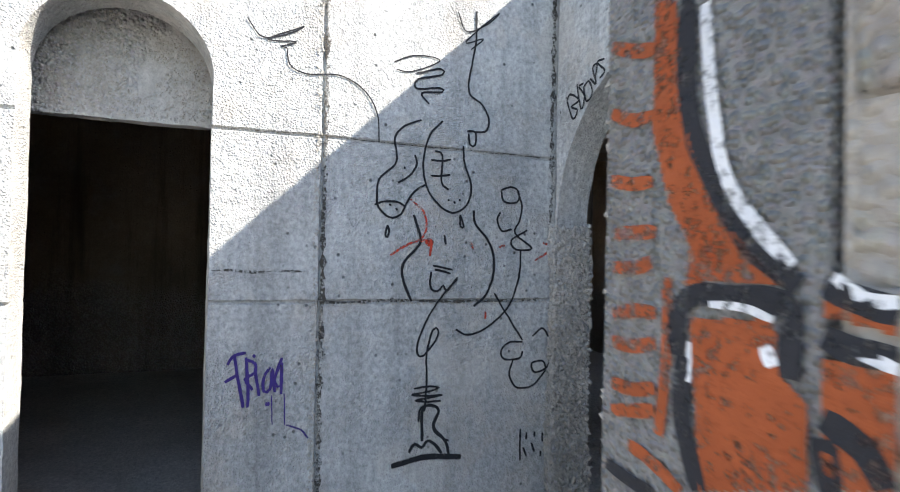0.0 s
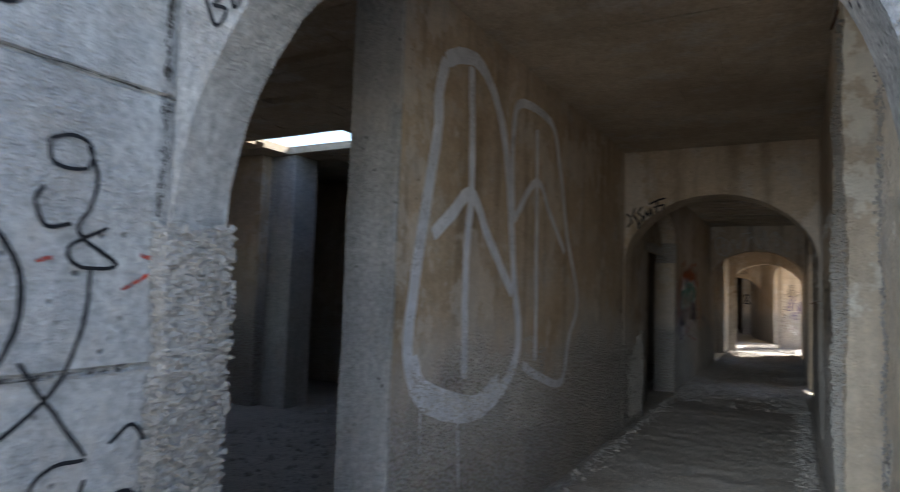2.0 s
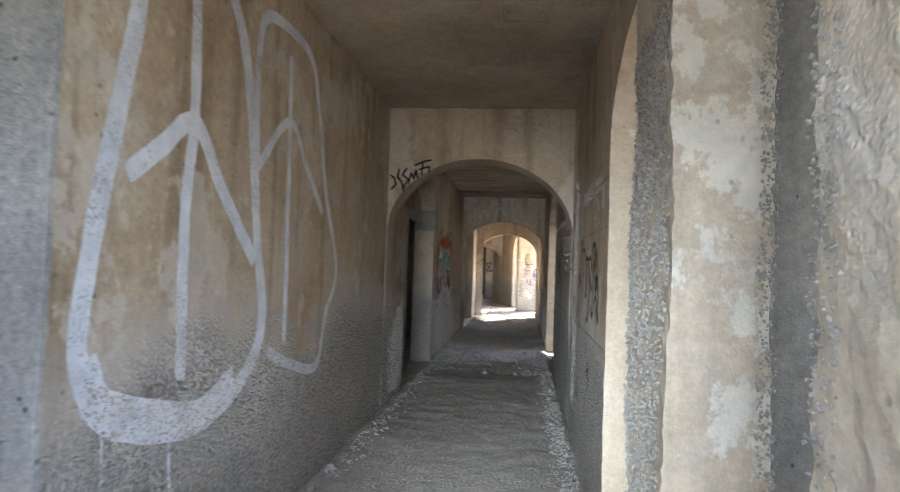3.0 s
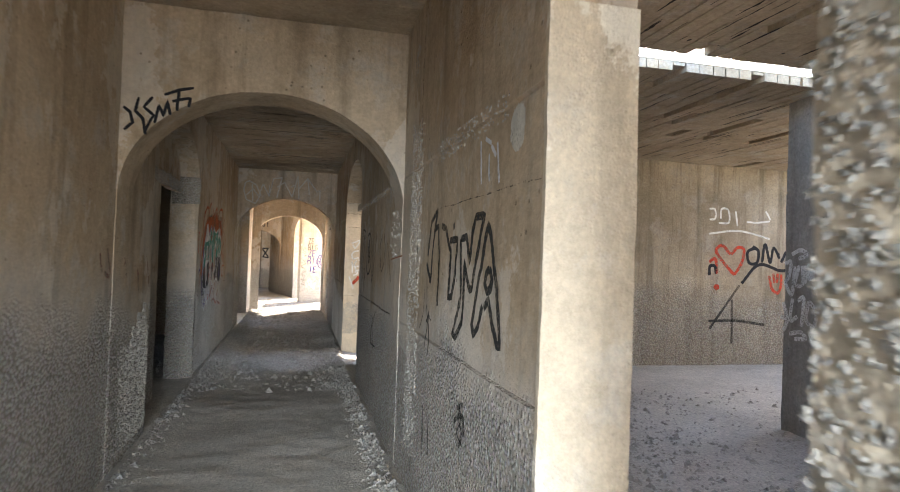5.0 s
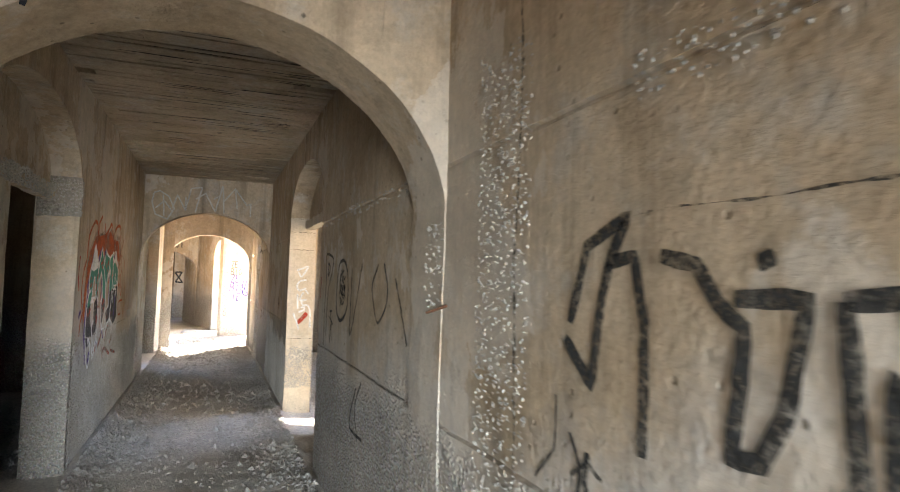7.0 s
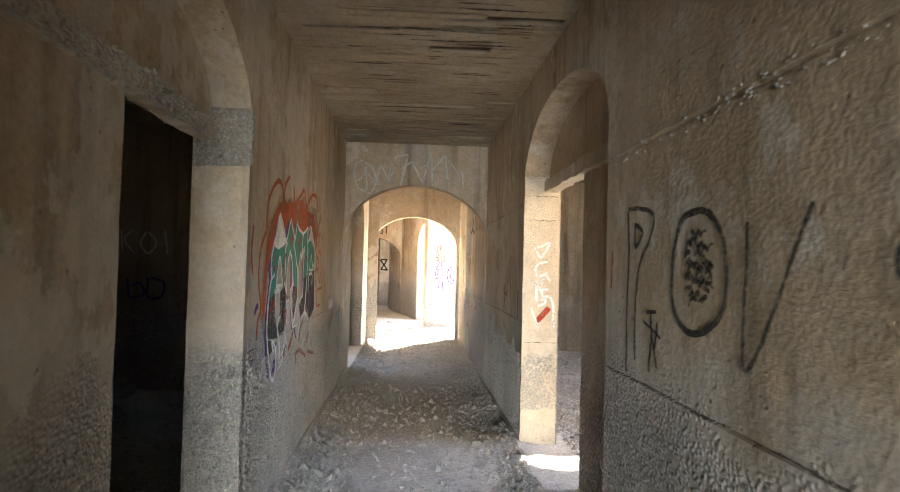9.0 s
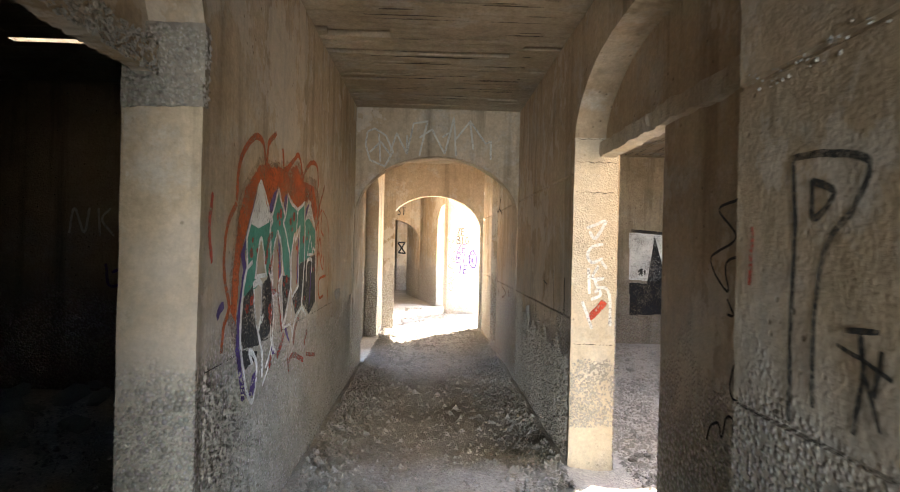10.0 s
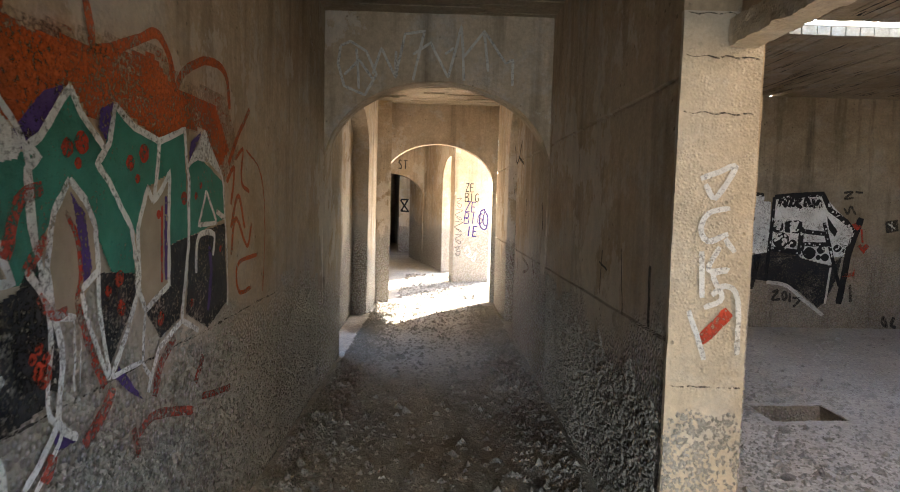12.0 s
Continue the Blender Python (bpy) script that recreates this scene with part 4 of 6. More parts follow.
g.line([(0.42, 1.01), (0.39, 0.9), (0.42, 0.88), (0.42, 0.99), (0.42, 0.84)], 0.014)
g.line([(0.29, 1.03), (0.3, 1.02)], 0.014)
g.line([(0.36, 0.81), (0.36, 0.79)], 0.02)
g.line([(0.447, 0.696), (0.515, 0.665), (0.551, 0.623)], 0.008)
g.line([(0.377, 0.837), (0.384, 0.703)], 0.005)
g.line([(0.433, 0.844), (0.441, 0.696)], 0.005)
g.done("graffiti", "purple spray tag with drips", M_PURPLE)
g = Paint(W["wall_court"], "x", -2.97, 1, 0.008)
g.line([(1.71, 0.56), (1.71, 0.39)], 0.012)
g.line([(1.75, 0.54), (1.75, 0.5)], 0.012)
g.line([(1.8, 0.54), (1.8, 0.51)], 0.012)
g.line([(1.85, 0.53), (1.85, 0.48)], 0.012)
g.line([(1.78, 0.48), (1.8, 0.43)], 0.012)
g.line([(1.84, 0.43), (1.84, 0.4)], 0.012)
g.line([(1.73, 0.46), (1.75, 0.41)], 0.012)
g.done("graffiti", "small stencilled square with dark print", M_INK)
g = Paint(W["wall_entrance_arch"], "y", 1.9, -1, 0.008)
g.line([(-2.85, 2.37), (-2.79, 2.26), (-2.75, 2.3), (-2.81, 2.33), (-2.74, 2.35), (-2.82, 2.4), (-2.85, 2.37)], 0.012)
g.line([(-2.76, 2.44), (-2.72, 2.3), (-2.69, 2.36), (-2.74, 2.42), (-2.7, 2.43)], 0.012)
g.line([(-2.7, 2.41), (-2.67, 2.33), (-2.62, 2.36), (-2.65, 2.43), (-2.7, 2.41)], 0.012)
g.line([(-2.64, 2.44), (-2.59, 2.4), (-2.62, 2.49), (-2.58, 2.5), (-2.6, 2.43)], 0.012)
g.line([(-2.52, 2.51), (-2.58, 2.51), (-2.52, 2.45), (-2.56, 2.42)], 0.012)
g.done("graffiti", "black looped tag beside an arch", M_INK)
g = Paint(W["wall_corridor_west"], "x", -2.99, 1, 0.008)
g.line([(3.56, 2.77), (3.5, 2.57), (3.5, 2.38), (3.43, 2.05), (3.35, 1.66), (3.29, 1.32), (3.31, 1.13), (3.43, 0.96), (3.73, 0.84), (4.1, 0.8), (4.5, 0.93), (4.67, 1.2), (4.55, 1.69), (4.39, 2.43), (4.2, 2.74), (3.97, 2.88), (3.75, 2.86), (3.56, 2.77)], 0.095)
g.line([(3.86, 2.83), (3.91, 2.12), (3.87, 1.71), (3.89, 1.01)], 0.08)
g.line([(3.49, 1.8), (3.69, 1.94), (3.92, 2.08), (4.17, 1.83), (4.55, 1.5)], 0.085)
g.line([(4.52, 1.97), (4.5, 2.6), (4.64, 2.83), (5.23, 2.83), (5.46, 2.5), (5.66, 2.0), (5.96, 1.46), (5.76, 1.13), (5.58, 0.8), (5.02, 0.91), (4.76, 1.01)], 0.065)
g.line([(4.94, 2.72), (4.95, 2.35), (4.98, 1.6), (4.99, 1.02)], 0.06)
g.line([(4.52, 1.99), (4.95, 2.33), (5.24, 2.12), (5.61, 1.85)], 0.06)
g.line([(3.82, 0.8), (3.86, 0.41)], 0.02)
g.line([(3.42, 0.93), (3.44, 0.68)], 0.012)
g.line([(3.33, 1.18), (3.41, 1.02), (3.73, 0.9), (4.06, 0.84), (4.37, 0.95)], 0.12)
g.done("graffiti", "large pale grey sprayed leaf shapes", M_PALE)
g = Paint(W["wall_corridor_west"], "x", -2.99, 1, 0.008)
g.line([(7.36, 1.47), (7.41, 1.35)], 0.03)
g.line([(7.52, 1.5), (7.58, 1.33), (7.45, 1.35)], 0.03)
g.line([(7.91, 1.45), (7.99, 1.26)], 0.03)
g.line([(8.28, 1.36), (8.33, 1.17)], 0.03)
g.line([(8.54, 1.47), (8.66, 1.16)], 0.03)
g.line([(7.64, 1.22), (7.56, 1.16)], 0.03)
g.done("graffiti", "faded dark red scribbles", M_REDDIM)
g = Paint(W["wall_arch_1"], "y", 7.65, -1, 0.008)
g.line([(-2.97, 2.42), (-2.93, 2.39), (-2.91, 2.32), (-2.96, 2.27)], 0.02, 0.12, True)
g.line([(-2.88, 2.49), (-2.9, 2.4), (-2.85, 2.35), (-2.83, 2.25)], 0.02, 0.12, True)
g.line([(-2.8, 2.5), (-2.85, 2.43), (-2.79, 2.38), (-2.84, 2.26)], 0.02, 0.12, True)
g.line([(-2.78, 2.33), (-2.76, 2.45), (-2.73, 2.38), (-2.71, 2.48), (-2.69, 2.39)], 0.02, 0.12, True)
g.line([(-2.73, 2.52), (-2.63, 2.56), (-2.55, 2.58)], 0.02, 0.12, True)
g.line([(-2.64, 2.55), (-2.65, 2.42)], 0.02, 0.12, True)
g.line([(-2.68, 2.48), (-2.61, 2.5), (-2.57, 2.51), (-2.58, 2.45)], 0.02, 0.12, True)
g.done("graffiti", "black handstyle tag above the arch", M_INK)
g = Paint(W["wall_corridor_east"], "x", -1.12, -1, 0.008)
g.line([(6.72, 1.52), (6.65, 1.71), (6.49, 1.77), (6.56, 1.67), (6.47, 1.68), (6.43, 1.54), (6.43, 1.26)], 0.034, 0.12, True)
g.line([(6.74, 1.48), (6.62, 1.38), (6.59, 1.56), (6.56, 1.67)], 0.034, 0.12, True)
g.line([(6.38, 1.68), (6.28, 1.66), (6.23, 1.59), (6.17, 1.55), (6.18, 1.44), (6.2, 1.32), (6.14, 1.33), (6.09, 1.42), (6.05, 1.6), (6.19, 1.6)], 0.034, 0.12, True)
g.line([(6.13, 1.68), (6.12, 1.65)], 0.04, 0.12, True)
g.line([(5.99, 1.6), (5.97, 1.34), (6.02, 1.26), (6.1, 1.16), (6.04, 1.15), (5.94, 1.23), (5.92, 1.31), (5.92, 1.5), (5.88, 1.43), (5.83, 1.38), (5.8, 1.39), (5.72, 1.55), (5.64, 1.69), (5.76, 1.69), (5.81, 1.62), (5.84, 1.5), (5.9, 1.61), (5.99, 1.6)], 0.034, 0.12, True)
g.line([(5.63, 1.33), (5.68, 1.24), (5.74, 1.2), (5.77, 1.24), (5.70, 1.42), (5.63, 1.57), (5.59, 1.65), (5.54, 1.58), (5.48, 1.44), (5.43, 1.3), (5.405, 1.2), (5.44, 1.2), (5.50, 1.27), (5.56, 1.36), (5.61, 1.32)], 0.034, 0.12, True)
g.line([(5.56, 1.48), (5.6, 1.46), (5.61, 1.42), (5.58, 1.39), (5.54, 1.4), (5.52, 1.44), (5.54, 1.47), (5.56, 1.48)], 0.034, 0.12, True)
g.line([(6.63, 1.22), (6.64, 1.15), (6.61, 1.07), (6.64, 0.97)], 0.022, 0.12, True)
g.line([(6.7, 1.15), (6.63, 1.2), (6.57, 1.17)], 0.012, 0.12, True)
g.line([(6.78, 1.33), (6.78, 1.19), (6.88, 1.09)], 0.01, 0.12, True)
g.done("graffiti", "large black outlined letters", M_INKSOFT)
g = Paint(W["wall_corridor_east"], "x", -1.12, -1, 0.008)
g.line([(5.93, 0.87), (5.9, 0.81), (5.96, 0.73), (5.87, 0.7)], 0.014)
g.line([(5.88, 0.83), (5.83, 0.75)], 0.014)
g.line([(6.71, 1.25), (6.66, 1.16), (6.72, 1.0)], 0.014)
g.line([(6.71, 0.68), (6.68, 0.47)], 0.014)
g.line([(6.58, 0.69), (6.53, 0.45)], 0.014)
g.done("graffiti", "thin black drips and scratches", M_INKSOFT)
g = Paint(W["wall_corridor_east"], "x", -1.12, -1, 0.008)
g.line([(5.73, 2.0), (5.7, 1.82)], 0.02)
g.line([(5.67, 2.0), (5.59, 1.97)], 0.02)
g.line([(5.61, 1.93), (5.59, 1.82)], 0.02)
g.line([(5.51, 1.96), (5.47, 1.8)], 0.02)
g.line([(5.59, 1.96), (5.52, 1.91)], 0.02)
g.done("graffiti", "pale grey worn letters", M_PALE)
g = Paint(W["wall_corridor_east"], "x", -1.12, -1, 0.008)
g.line([(10.32, 1.8), (10.17, 1.79), (10.03, 1.75), (10.08, 1.65), (10.18, 1.55), (10.21, 1.36), (10.21, 1.14)], 0.02)
g.line([(10.32, 1.79), (10.31, 1.55), (10.31, 1.31), (10.31, 1.08)], 0.02)
g.line([(10.24, 1.73), (10.23, 1.63), (10.15, 1.69), (10.24, 1.73)], 0.02)
g.line([(9.63, 1.74), (9.77, 1.71), (9.84, 1.58), (9.84, 1.42), (9.74, 1.33), (9.6, 1.33), (9.48, 1.4), (9.45, 1.51), (9.48, 1.65), (9.56, 1.72), (9.63, 1.74)], 0.026)
g.line([(10.04, 1.36), (10.03, 1.26), (10.06, 1.12)], 0.02)
g.line([(10.12, 1.32), (10.03, 1.3), (9.94, 1.27)], 0.012)
g.line([(10.02, 1.26), (9.97, 1.15)], 0.014)
g.line([(10.09, 1.36), (9.98, 1.37)], 0.014)
r = random.Random(21)
for _ in range(58):
    a, k = r.uniform(0, 6.28), math.sqrt(r.random())
    u, z = 9.635 + 0.105 * k * math.cos(a), 1.54 + 0.125 * k * math.sin(a)
    g.line([(u - 0.02, z + r.uniform(-0.015, 0.015)), (u, z + 0.012), (u + 0.02, z + r.uniform(-0.02, 0.02))], r.uniform(0.008, 0.02))
g.done("graffiti", "black sprayed letters and a small plain mark", M_INKSOFT)
g = Paint(W["wall_corridor_east"], "x", -1.12, -1, 0.008)
g.line([(10.53, 1.62), (10.53, 1.44)], 0.02)
g.done("graffiti", "red spray stroke", M_RED)
g = Paint(W["wall_corridor_east"], "x", -1.12, -1, 0.008)
g.line([(9.33, 1.68), (9.33, 1.25), (9.04, 1.71)], 0.018)
g.line([(8.65, 1.7), (8.78, 1.56), (8.63, 1.38), (8.45, 1.52), (8.53, 1.7)], 0.018)
g.line([(8.31, 1.62), (8.09, 1.31)], 0.018)
g.line([(8.98, 1.0), (9.1, 0.83), (9.01, 0.65)], 0.018)
g.line([(9.97, 1.33), (9.99, 1.22)], 0.018)
g.line([(9.09, 0.95), (9.24, 0.7), (8.9, 0.68)], 0.018)
g.done("graffiti", "black letter strokes on the corridor wall", M_INKSOFT)
g = Paint(W["wall_infill_east"], "x", -0.9, -1, 0.008)
g.line([(10.95, 1.78), (11.06, 1.75), (11.21, 1.72), (11.07, 1.6), (11.28, 1.51), (11.13, 1.38), (11.14, 1.5), (10.94, 1.54)], 0.012)
g.line([(11.13, 1.35), (11.08, 1.29), (11.13, 1.29)], 0.012)
g.line([(10.96, 1.17), (11.06, 1.09), (11.09, 1.0), (11.06, 0.96), (10.98, 0.99)], 0.012)
g.line([(11.28, 0.73), (11.25, 0.8), (11.18, 0.83), (11.15, 0.78), (11.11, 0.87), (11.06, 0.88), (11.05, 0.83)], 0.012)
g.line([(11.01, 1.49), (11.0, 1.27)], 0.012)
g.done("graffiti", "black zigzag and curls", M_INK)
g = Paint(W["wall_corridor_east"], "x", -1.12, -1, 0.008)
g.line([(13.91, 1.34), (13.92, 1.23), (13.94, 1.09)], 0.012)
g.line([(13.97, 1.27), (13.8, 1.24)], 0.012)
g.line([(13.57, 1.37), (13.51, 1.05)], 0.012)
g.line([(13.15, 1.33), (13.14, 1.07)], 0.035)
g.done("graffiti", "small dark marks and a black smear", M_INKSOFT)
g = Paint(W["wall_corridor_east"], "y", 12.92, -1, 0.008)
g.line([(-1.03, 1.69), (-0.96, 1.72), (-0.9, 1.74), (-0.97, 1.62), (-1.01, 1.67)], 0.022)
g.line([(-0.91, 1.58), (-0.99, 1.56), (-1.02, 1.5), (-0.99, 1.45), (-0.91, 1.48)], 0.022)
g.line([(-1.01, 1.41), (-1.0, 1.23)], 0.022)
g.line([(-0.94, 1.43), (-0.98, 1.34), (-0.9, 1.34), (-0.96, 1.32), (-0.92, 1.23), (-0.99, 1.19)], 0.022)
g.line([(-0.96, 1.24), (-0.91, 1.28), (-0.86, 1.23), (-0.85, 1.01)], 0.022)
g.line([(-0.92, 1.46), (-0.88, 1.41)], 0.022)
g.line([(-1.05, 1.18), (-0.98, 0.99)], 0.022)
g.done("graffiti", "white tag with a red blot on a pale pillar", M_WHITE)
g = Paint(W["wall_corridor_east"], "y", 12.92, -1, 0.012)
g.line([(-1.0, 1.06), (-0.94, 1.12), (-0.89, 1.18)], 0.05)
g.done("graffiti", "red blot", M_RED)
g = Paint(W["wall_arch_2"], "y", 15.7, -1, 0.008)
g.line([(-2.86, 2.83), (-2.88, 2.69), (-2.83, 2.51), (-2.66, 2.44), (-2.57, 2.61), (-2.65, 2.79), (-2.78, 2.87), (-2.86, 2.83)], 0.022, 0.12, True)
g.line([(-2.73, 2.81), (-2.71, 2.49)], 0.022, 0.12, True)
g.line([(-2.83, 2.6), (-2.71, 2.72), (-2.59, 2.56)], 0.022, 0.12, True)
g.line([(-2.6, 2.61), (-2.53, 2.82), (-2.41, 2.59), (-2.41, 2.8)], 0.022, 0.12, True)
g.line([(-2.41, 2.59), (-2.34, 2.94), (-2.18, 2.97), (-2.27, 2.57)], 0.022, 0.12, True)
g.line([(-2.27, 2.78), (-2.13, 2.88), (-1.98, 2.6)], 0.022, 0.12, True)
g.line([(-1.98, 2.6), (-1.88, 3.02), (-1.85, 2.58)], 0.022, 0.12, True)
g.line([(-2.01, 2.79), (-1.94, 2.84)], 0.022, 0.12, True)
g.line([(-1.86, 2.77), (-1.69, 2.98), (-1.51, 2.73), (-1.45, 2.76), (-1.45, 2.55)], 0.022, 0.12, True)
g.line([(-1.69, 2.96), (-1.65, 2.66)], 0.022, 0.12, True)
g.done("graffiti", "thin white outlined letters", M_CHALK)
g = Paint(W["wall_corridor_west"], "x", -2.99, 1, 0.008)
g.fill([(11.95, 1.956), (12.106, 1.992), (12.324, 2.019), (12.68, 2.079), (12.878, 1.998), (13.332, 2.019), (13.55, 1.799), (13.333, 1.64), (13.096, 1.842), (12.692, 1.756), (12.403, 1.839), (12.19, 1.856), (11.942, 1.72)])
g.fill([(11.801, 1.975), (11.524, 1.806), (11.429, 1.626), (11.374, 1.371), (11.348, 1.203), (11.47, 1.042), (11.49, 1.185), (11.523, 1.481), (11.768, 1.818), (11.82, 1.858), (12.056, 1.698), (12.22, 1.887), (12.216, 1.974), (11.988, 1.986)])
g.done("graffiti", "thin orange overspray round a mural", M_MIST)
g = Paint(W["wall_corridor_west"], "x", -2.99, 1, 0.008)
g.fill([(11.949, 1.926), (12.105, 1.959), (12.3, 1.976), (12.647, 2.034), (12.82, 1.947), (13.222, 1.962), (13.392, 1.785), (13.276, 1.697), (13.096, 1.842), (12.897, 1.819), (12.692, 1.756), (12.403, 1.839), (12.295, 1.766), (12.19, 1.856), (12.033, 1.784), (11.942, 1.72)])
g.fill([(11.802, 1.932), (11.559, 1.787), (11.471, 1.616), (11.413, 1.367), (11.395, 1.228), (11.479, 1.163), (11.523, 1.481), (11.768, 1.818), (11.82, 1.858), (12.017, 1.679), (12.154, 1.86), (12.173, 1.931), (11.971, 1.959)])
g.line([(12.271, 2.088), (12.291, 2.022), (12.323, 1.969), (12.556, 2.061), (12.681, 2.109), (12.784, 2.05), (12.82, 1.947), (12.899, 2.027), (13.121, 2.119), (13.332, 2.118), (13.391, 1.968)], 0.035)
g.line([(13.689, 2.013), (13.517, 1.86), (13.392, 1.724)], 0.03)
g.line([(11.448, 1.723), (11.467, 1.869), (11.556, 1.976), (11.71, 2.057), (11.847, 2.052), (11.917, 1.956), (11.967, 2.068), (12.122, 2.149)], 0.035)
g.line([(11.449, 1.711), (11.342, 1.62), (11.299, 1.509), (11.309, 1.377), (11.375, 1.255), (11.312, 1.166), (11.287, 1.063)], 0.035)
g.done("graffiti", "soft orange sprayed halo of a mural", M_ORANGE)
g = Paint(W["wall_corridor_west"], "x", -2.99, 1, 0.008)
g.line([(13.655, 1.808), (13.889, 1.707), (13.98, 1.462), (13.943, 1.062)], 0.012)
g.line([(13.362, 1.641), (13.466, 1.708), (13.423, 1.538)], 0.025)
g.line([(13.485, 1.751), (13.598, 1.803), (13.572, 1.648), (13.694, 1.606)], 0.022)
g.line([(13.424, 1.433), (13.519, 1.581), (13.623, 1.426)], 0.025)
g.line([(13.425, 1.307), (13.487, 1.474), (13.66, 1.333), (13.733, 1.445)], 0.025)
g.line([(13.83, 1.273), (13.521, 1.255), (13.536, 1.121), (13.738, 1.11)], 0.022)
g.done("graffiti", "small red scribbled letters beside a mural", M_ORANGE)
g = Paint(W["wall_corridor_west"], "x", -2.99, 1, 0.008)
g.fill([(11.97, 1.704), (12.058, 1.794), (12.164, 1.838), (12.03, 1.674), (11.999, 1.666)])
g.fill([(12.322, 1.757), (12.333, 1.811), (12.398, 1.838), (12.368, 1.721)])
g.fill([(12.942, 1.695), (12.959, 1.779), (13.072, 1.834)])
g.fill([(11.768, 1.818), (11.576, 1.545), (11.518, 1.482), (11.567, 1.403), (11.49, 1.185), (11.47, 1.042), (11.579, 0.779), (11.656, 0.794), (11.564, 0.936), (11.537, 1.073), (11.569, 1.273), (11.622, 1.399), (11.578, 1.48), (11.678, 1.628)])
g.fill([(12.084, 1.816), (11.997, 1.71), (12.009, 1.678), (12.167, 1.848)])
g.line([(11.22, 1.22), (11.252, 1.25), (11.306, 1.267)], 0.04)
g.done("graffiti", "deep purple shadow of a mural", M_VIOLET)
g = Paint(W["wall_corridor_west"], "x", -2.99, 1, 0.008)
g.fill([(12.03, 1.669), (12.189, 1.833), (12.351, 1.696), (12.502, 1.47), (12.528, 1.324), (12.38, 1.341), (12.31, 1.451), (12.187, 1.6), (12.091, 1.486), (12.022, 1.414), (11.991, 1.427), (12.013, 1.625)])
g.fill([(12.403, 1.826), (12.692, 1.748), (12.897, 1.81), (12.935, 1.418), (12.776, 1.394), (12.772, 1.652), (12.609, 1.6), (12.539, 1.439), (12.385, 1.594), (12.339, 1.67)])
g.fill([(12.946, 1.695), (13.025, 1.736), (13.305, 1.639), (13.334, 1.478), (12.944, 1.417)])
g.fill([(11.67, 1.627), (12.01, 1.662), (12.055, 1.468), (12.066, 1.368), (11.953, 1.357), (11.861, 1.548), (11.828, 1.562), (11.756, 1.361), (11.883, 1.335), (11.62, 1.266), (11.581, 1.285), (11.622, 1.399), (11.589, 1.532)])
g.done("graffiti", "teal letter shapes of a mural", M_TEAL)
g = Paint(W["wall_corridor_west"], "x", -2.99, 1, 0.008)
g.fill([(12.38, 1.341), (12.528, 1.324), (12.536, 1.264), (12.427, 1.141), (12.364, 1.067), (12.316, 1.218), (12.301, 1.35)])
g.fill([(12.551, 1.247), (12.767, 1.256), (12.776, 1.394), (12.935, 1.418), (12.892, 1.213), (12.85, 1.117), (12.7, 1.081), (12.602, 1.179)])
g.fill([(12.944, 1.417), (13.334, 1.457), (13.364, 1.103), (13.118, 1.028), (12.912, 1.123)])
g.fill([(12.022, 1.414), (12.079, 1.375), (12.106, 1.263), (12.13, 1.135), (12.119, 1.068), (12.054, 1.099), (11.965, 1.105), (11.942, 1.288)])
g.fill([(11.582, 1.271), (11.727, 1.321), (11.76, 1.188), (11.824, 1.087), (11.888, 1.166), (11.884, 1.319), (12.058, 1.368), (12.101, 1.196), (12.077, 1.049), (11.826, 1.012), (11.586, 1.034), (11.544, 1.084)])
g.fill([(11.562, 1.028), (11.827, 0.982), (11.796, 0.946), (11.68, 0.938), (11.632, 0.926), (11.575, 0.971)])
g.done("graffiti", "black lower letter shapes of a mural", M_BLACKP)
g = Paint(W["wall_corridor_west"], "x", -2.99, 1, 0.008)
g.fill([(12.183, 1.606), (12.11, 1.519), (12.081, 1.386), (12.106, 1.269), (12.197, 1.24), (12.297, 1.357), (12.295, 1.478), (12.247, 1.553)])
g.fill([(12.609, 1.6), (12.545, 1.468), (12.551, 1.262), (12.587, 1.204), (12.76, 1.257), (12.765, 1.644), (12.69, 1.579)])
g.fill([(11.828, 1.548), (11.77, 1.371), (11.934, 1.377), (11.879, 1.472)])
g.done("graffiti", "bare tan gaps in a mural", M_BARE)
g = Paint(W["wall_corridor_west"], "x", -2.99, 1, 0.008)
g.fill([(12.186, 1.571), (12.246, 1.517), (12.277, 1.365), (12.236, 1.307), (12.226, 1.407), (12.204, 1.493)])
g.line([(12.749, 1.572), (12.747, 1.412), (12.746, 1.275)], 0.022)
g.fill([(12.412, 1.06), (12.572, 0.904), (12.478, 0.956), (12.393, 1.021)])
g.fill([(12.093, 0.953), (12.121, 0.966), (12.199, 0.906), (12.11, 0.914)])
g.line([(13.144, 1.368), (13.159, 1.252), (13.128, 1.102)], 0.03)
g.fill([(11.813, 0.896), (11.795, 0.769), (11.697, 0.785), (11.738, 0.877)])
g.done("graffiti", "purple inner shadows of a mural", M_VIOLET)
g = Paint(W["wall_corridor_west"], "x", -2.99, 1, 0.008)
g.line([(12.189, 1.845), (12.063, 1.704), (12.017, 1.676), (12.059, 1.655), (12.013, 1.62), (12.021, 1.488), (12.047, 1.422)], 0.024, 0.12, True)
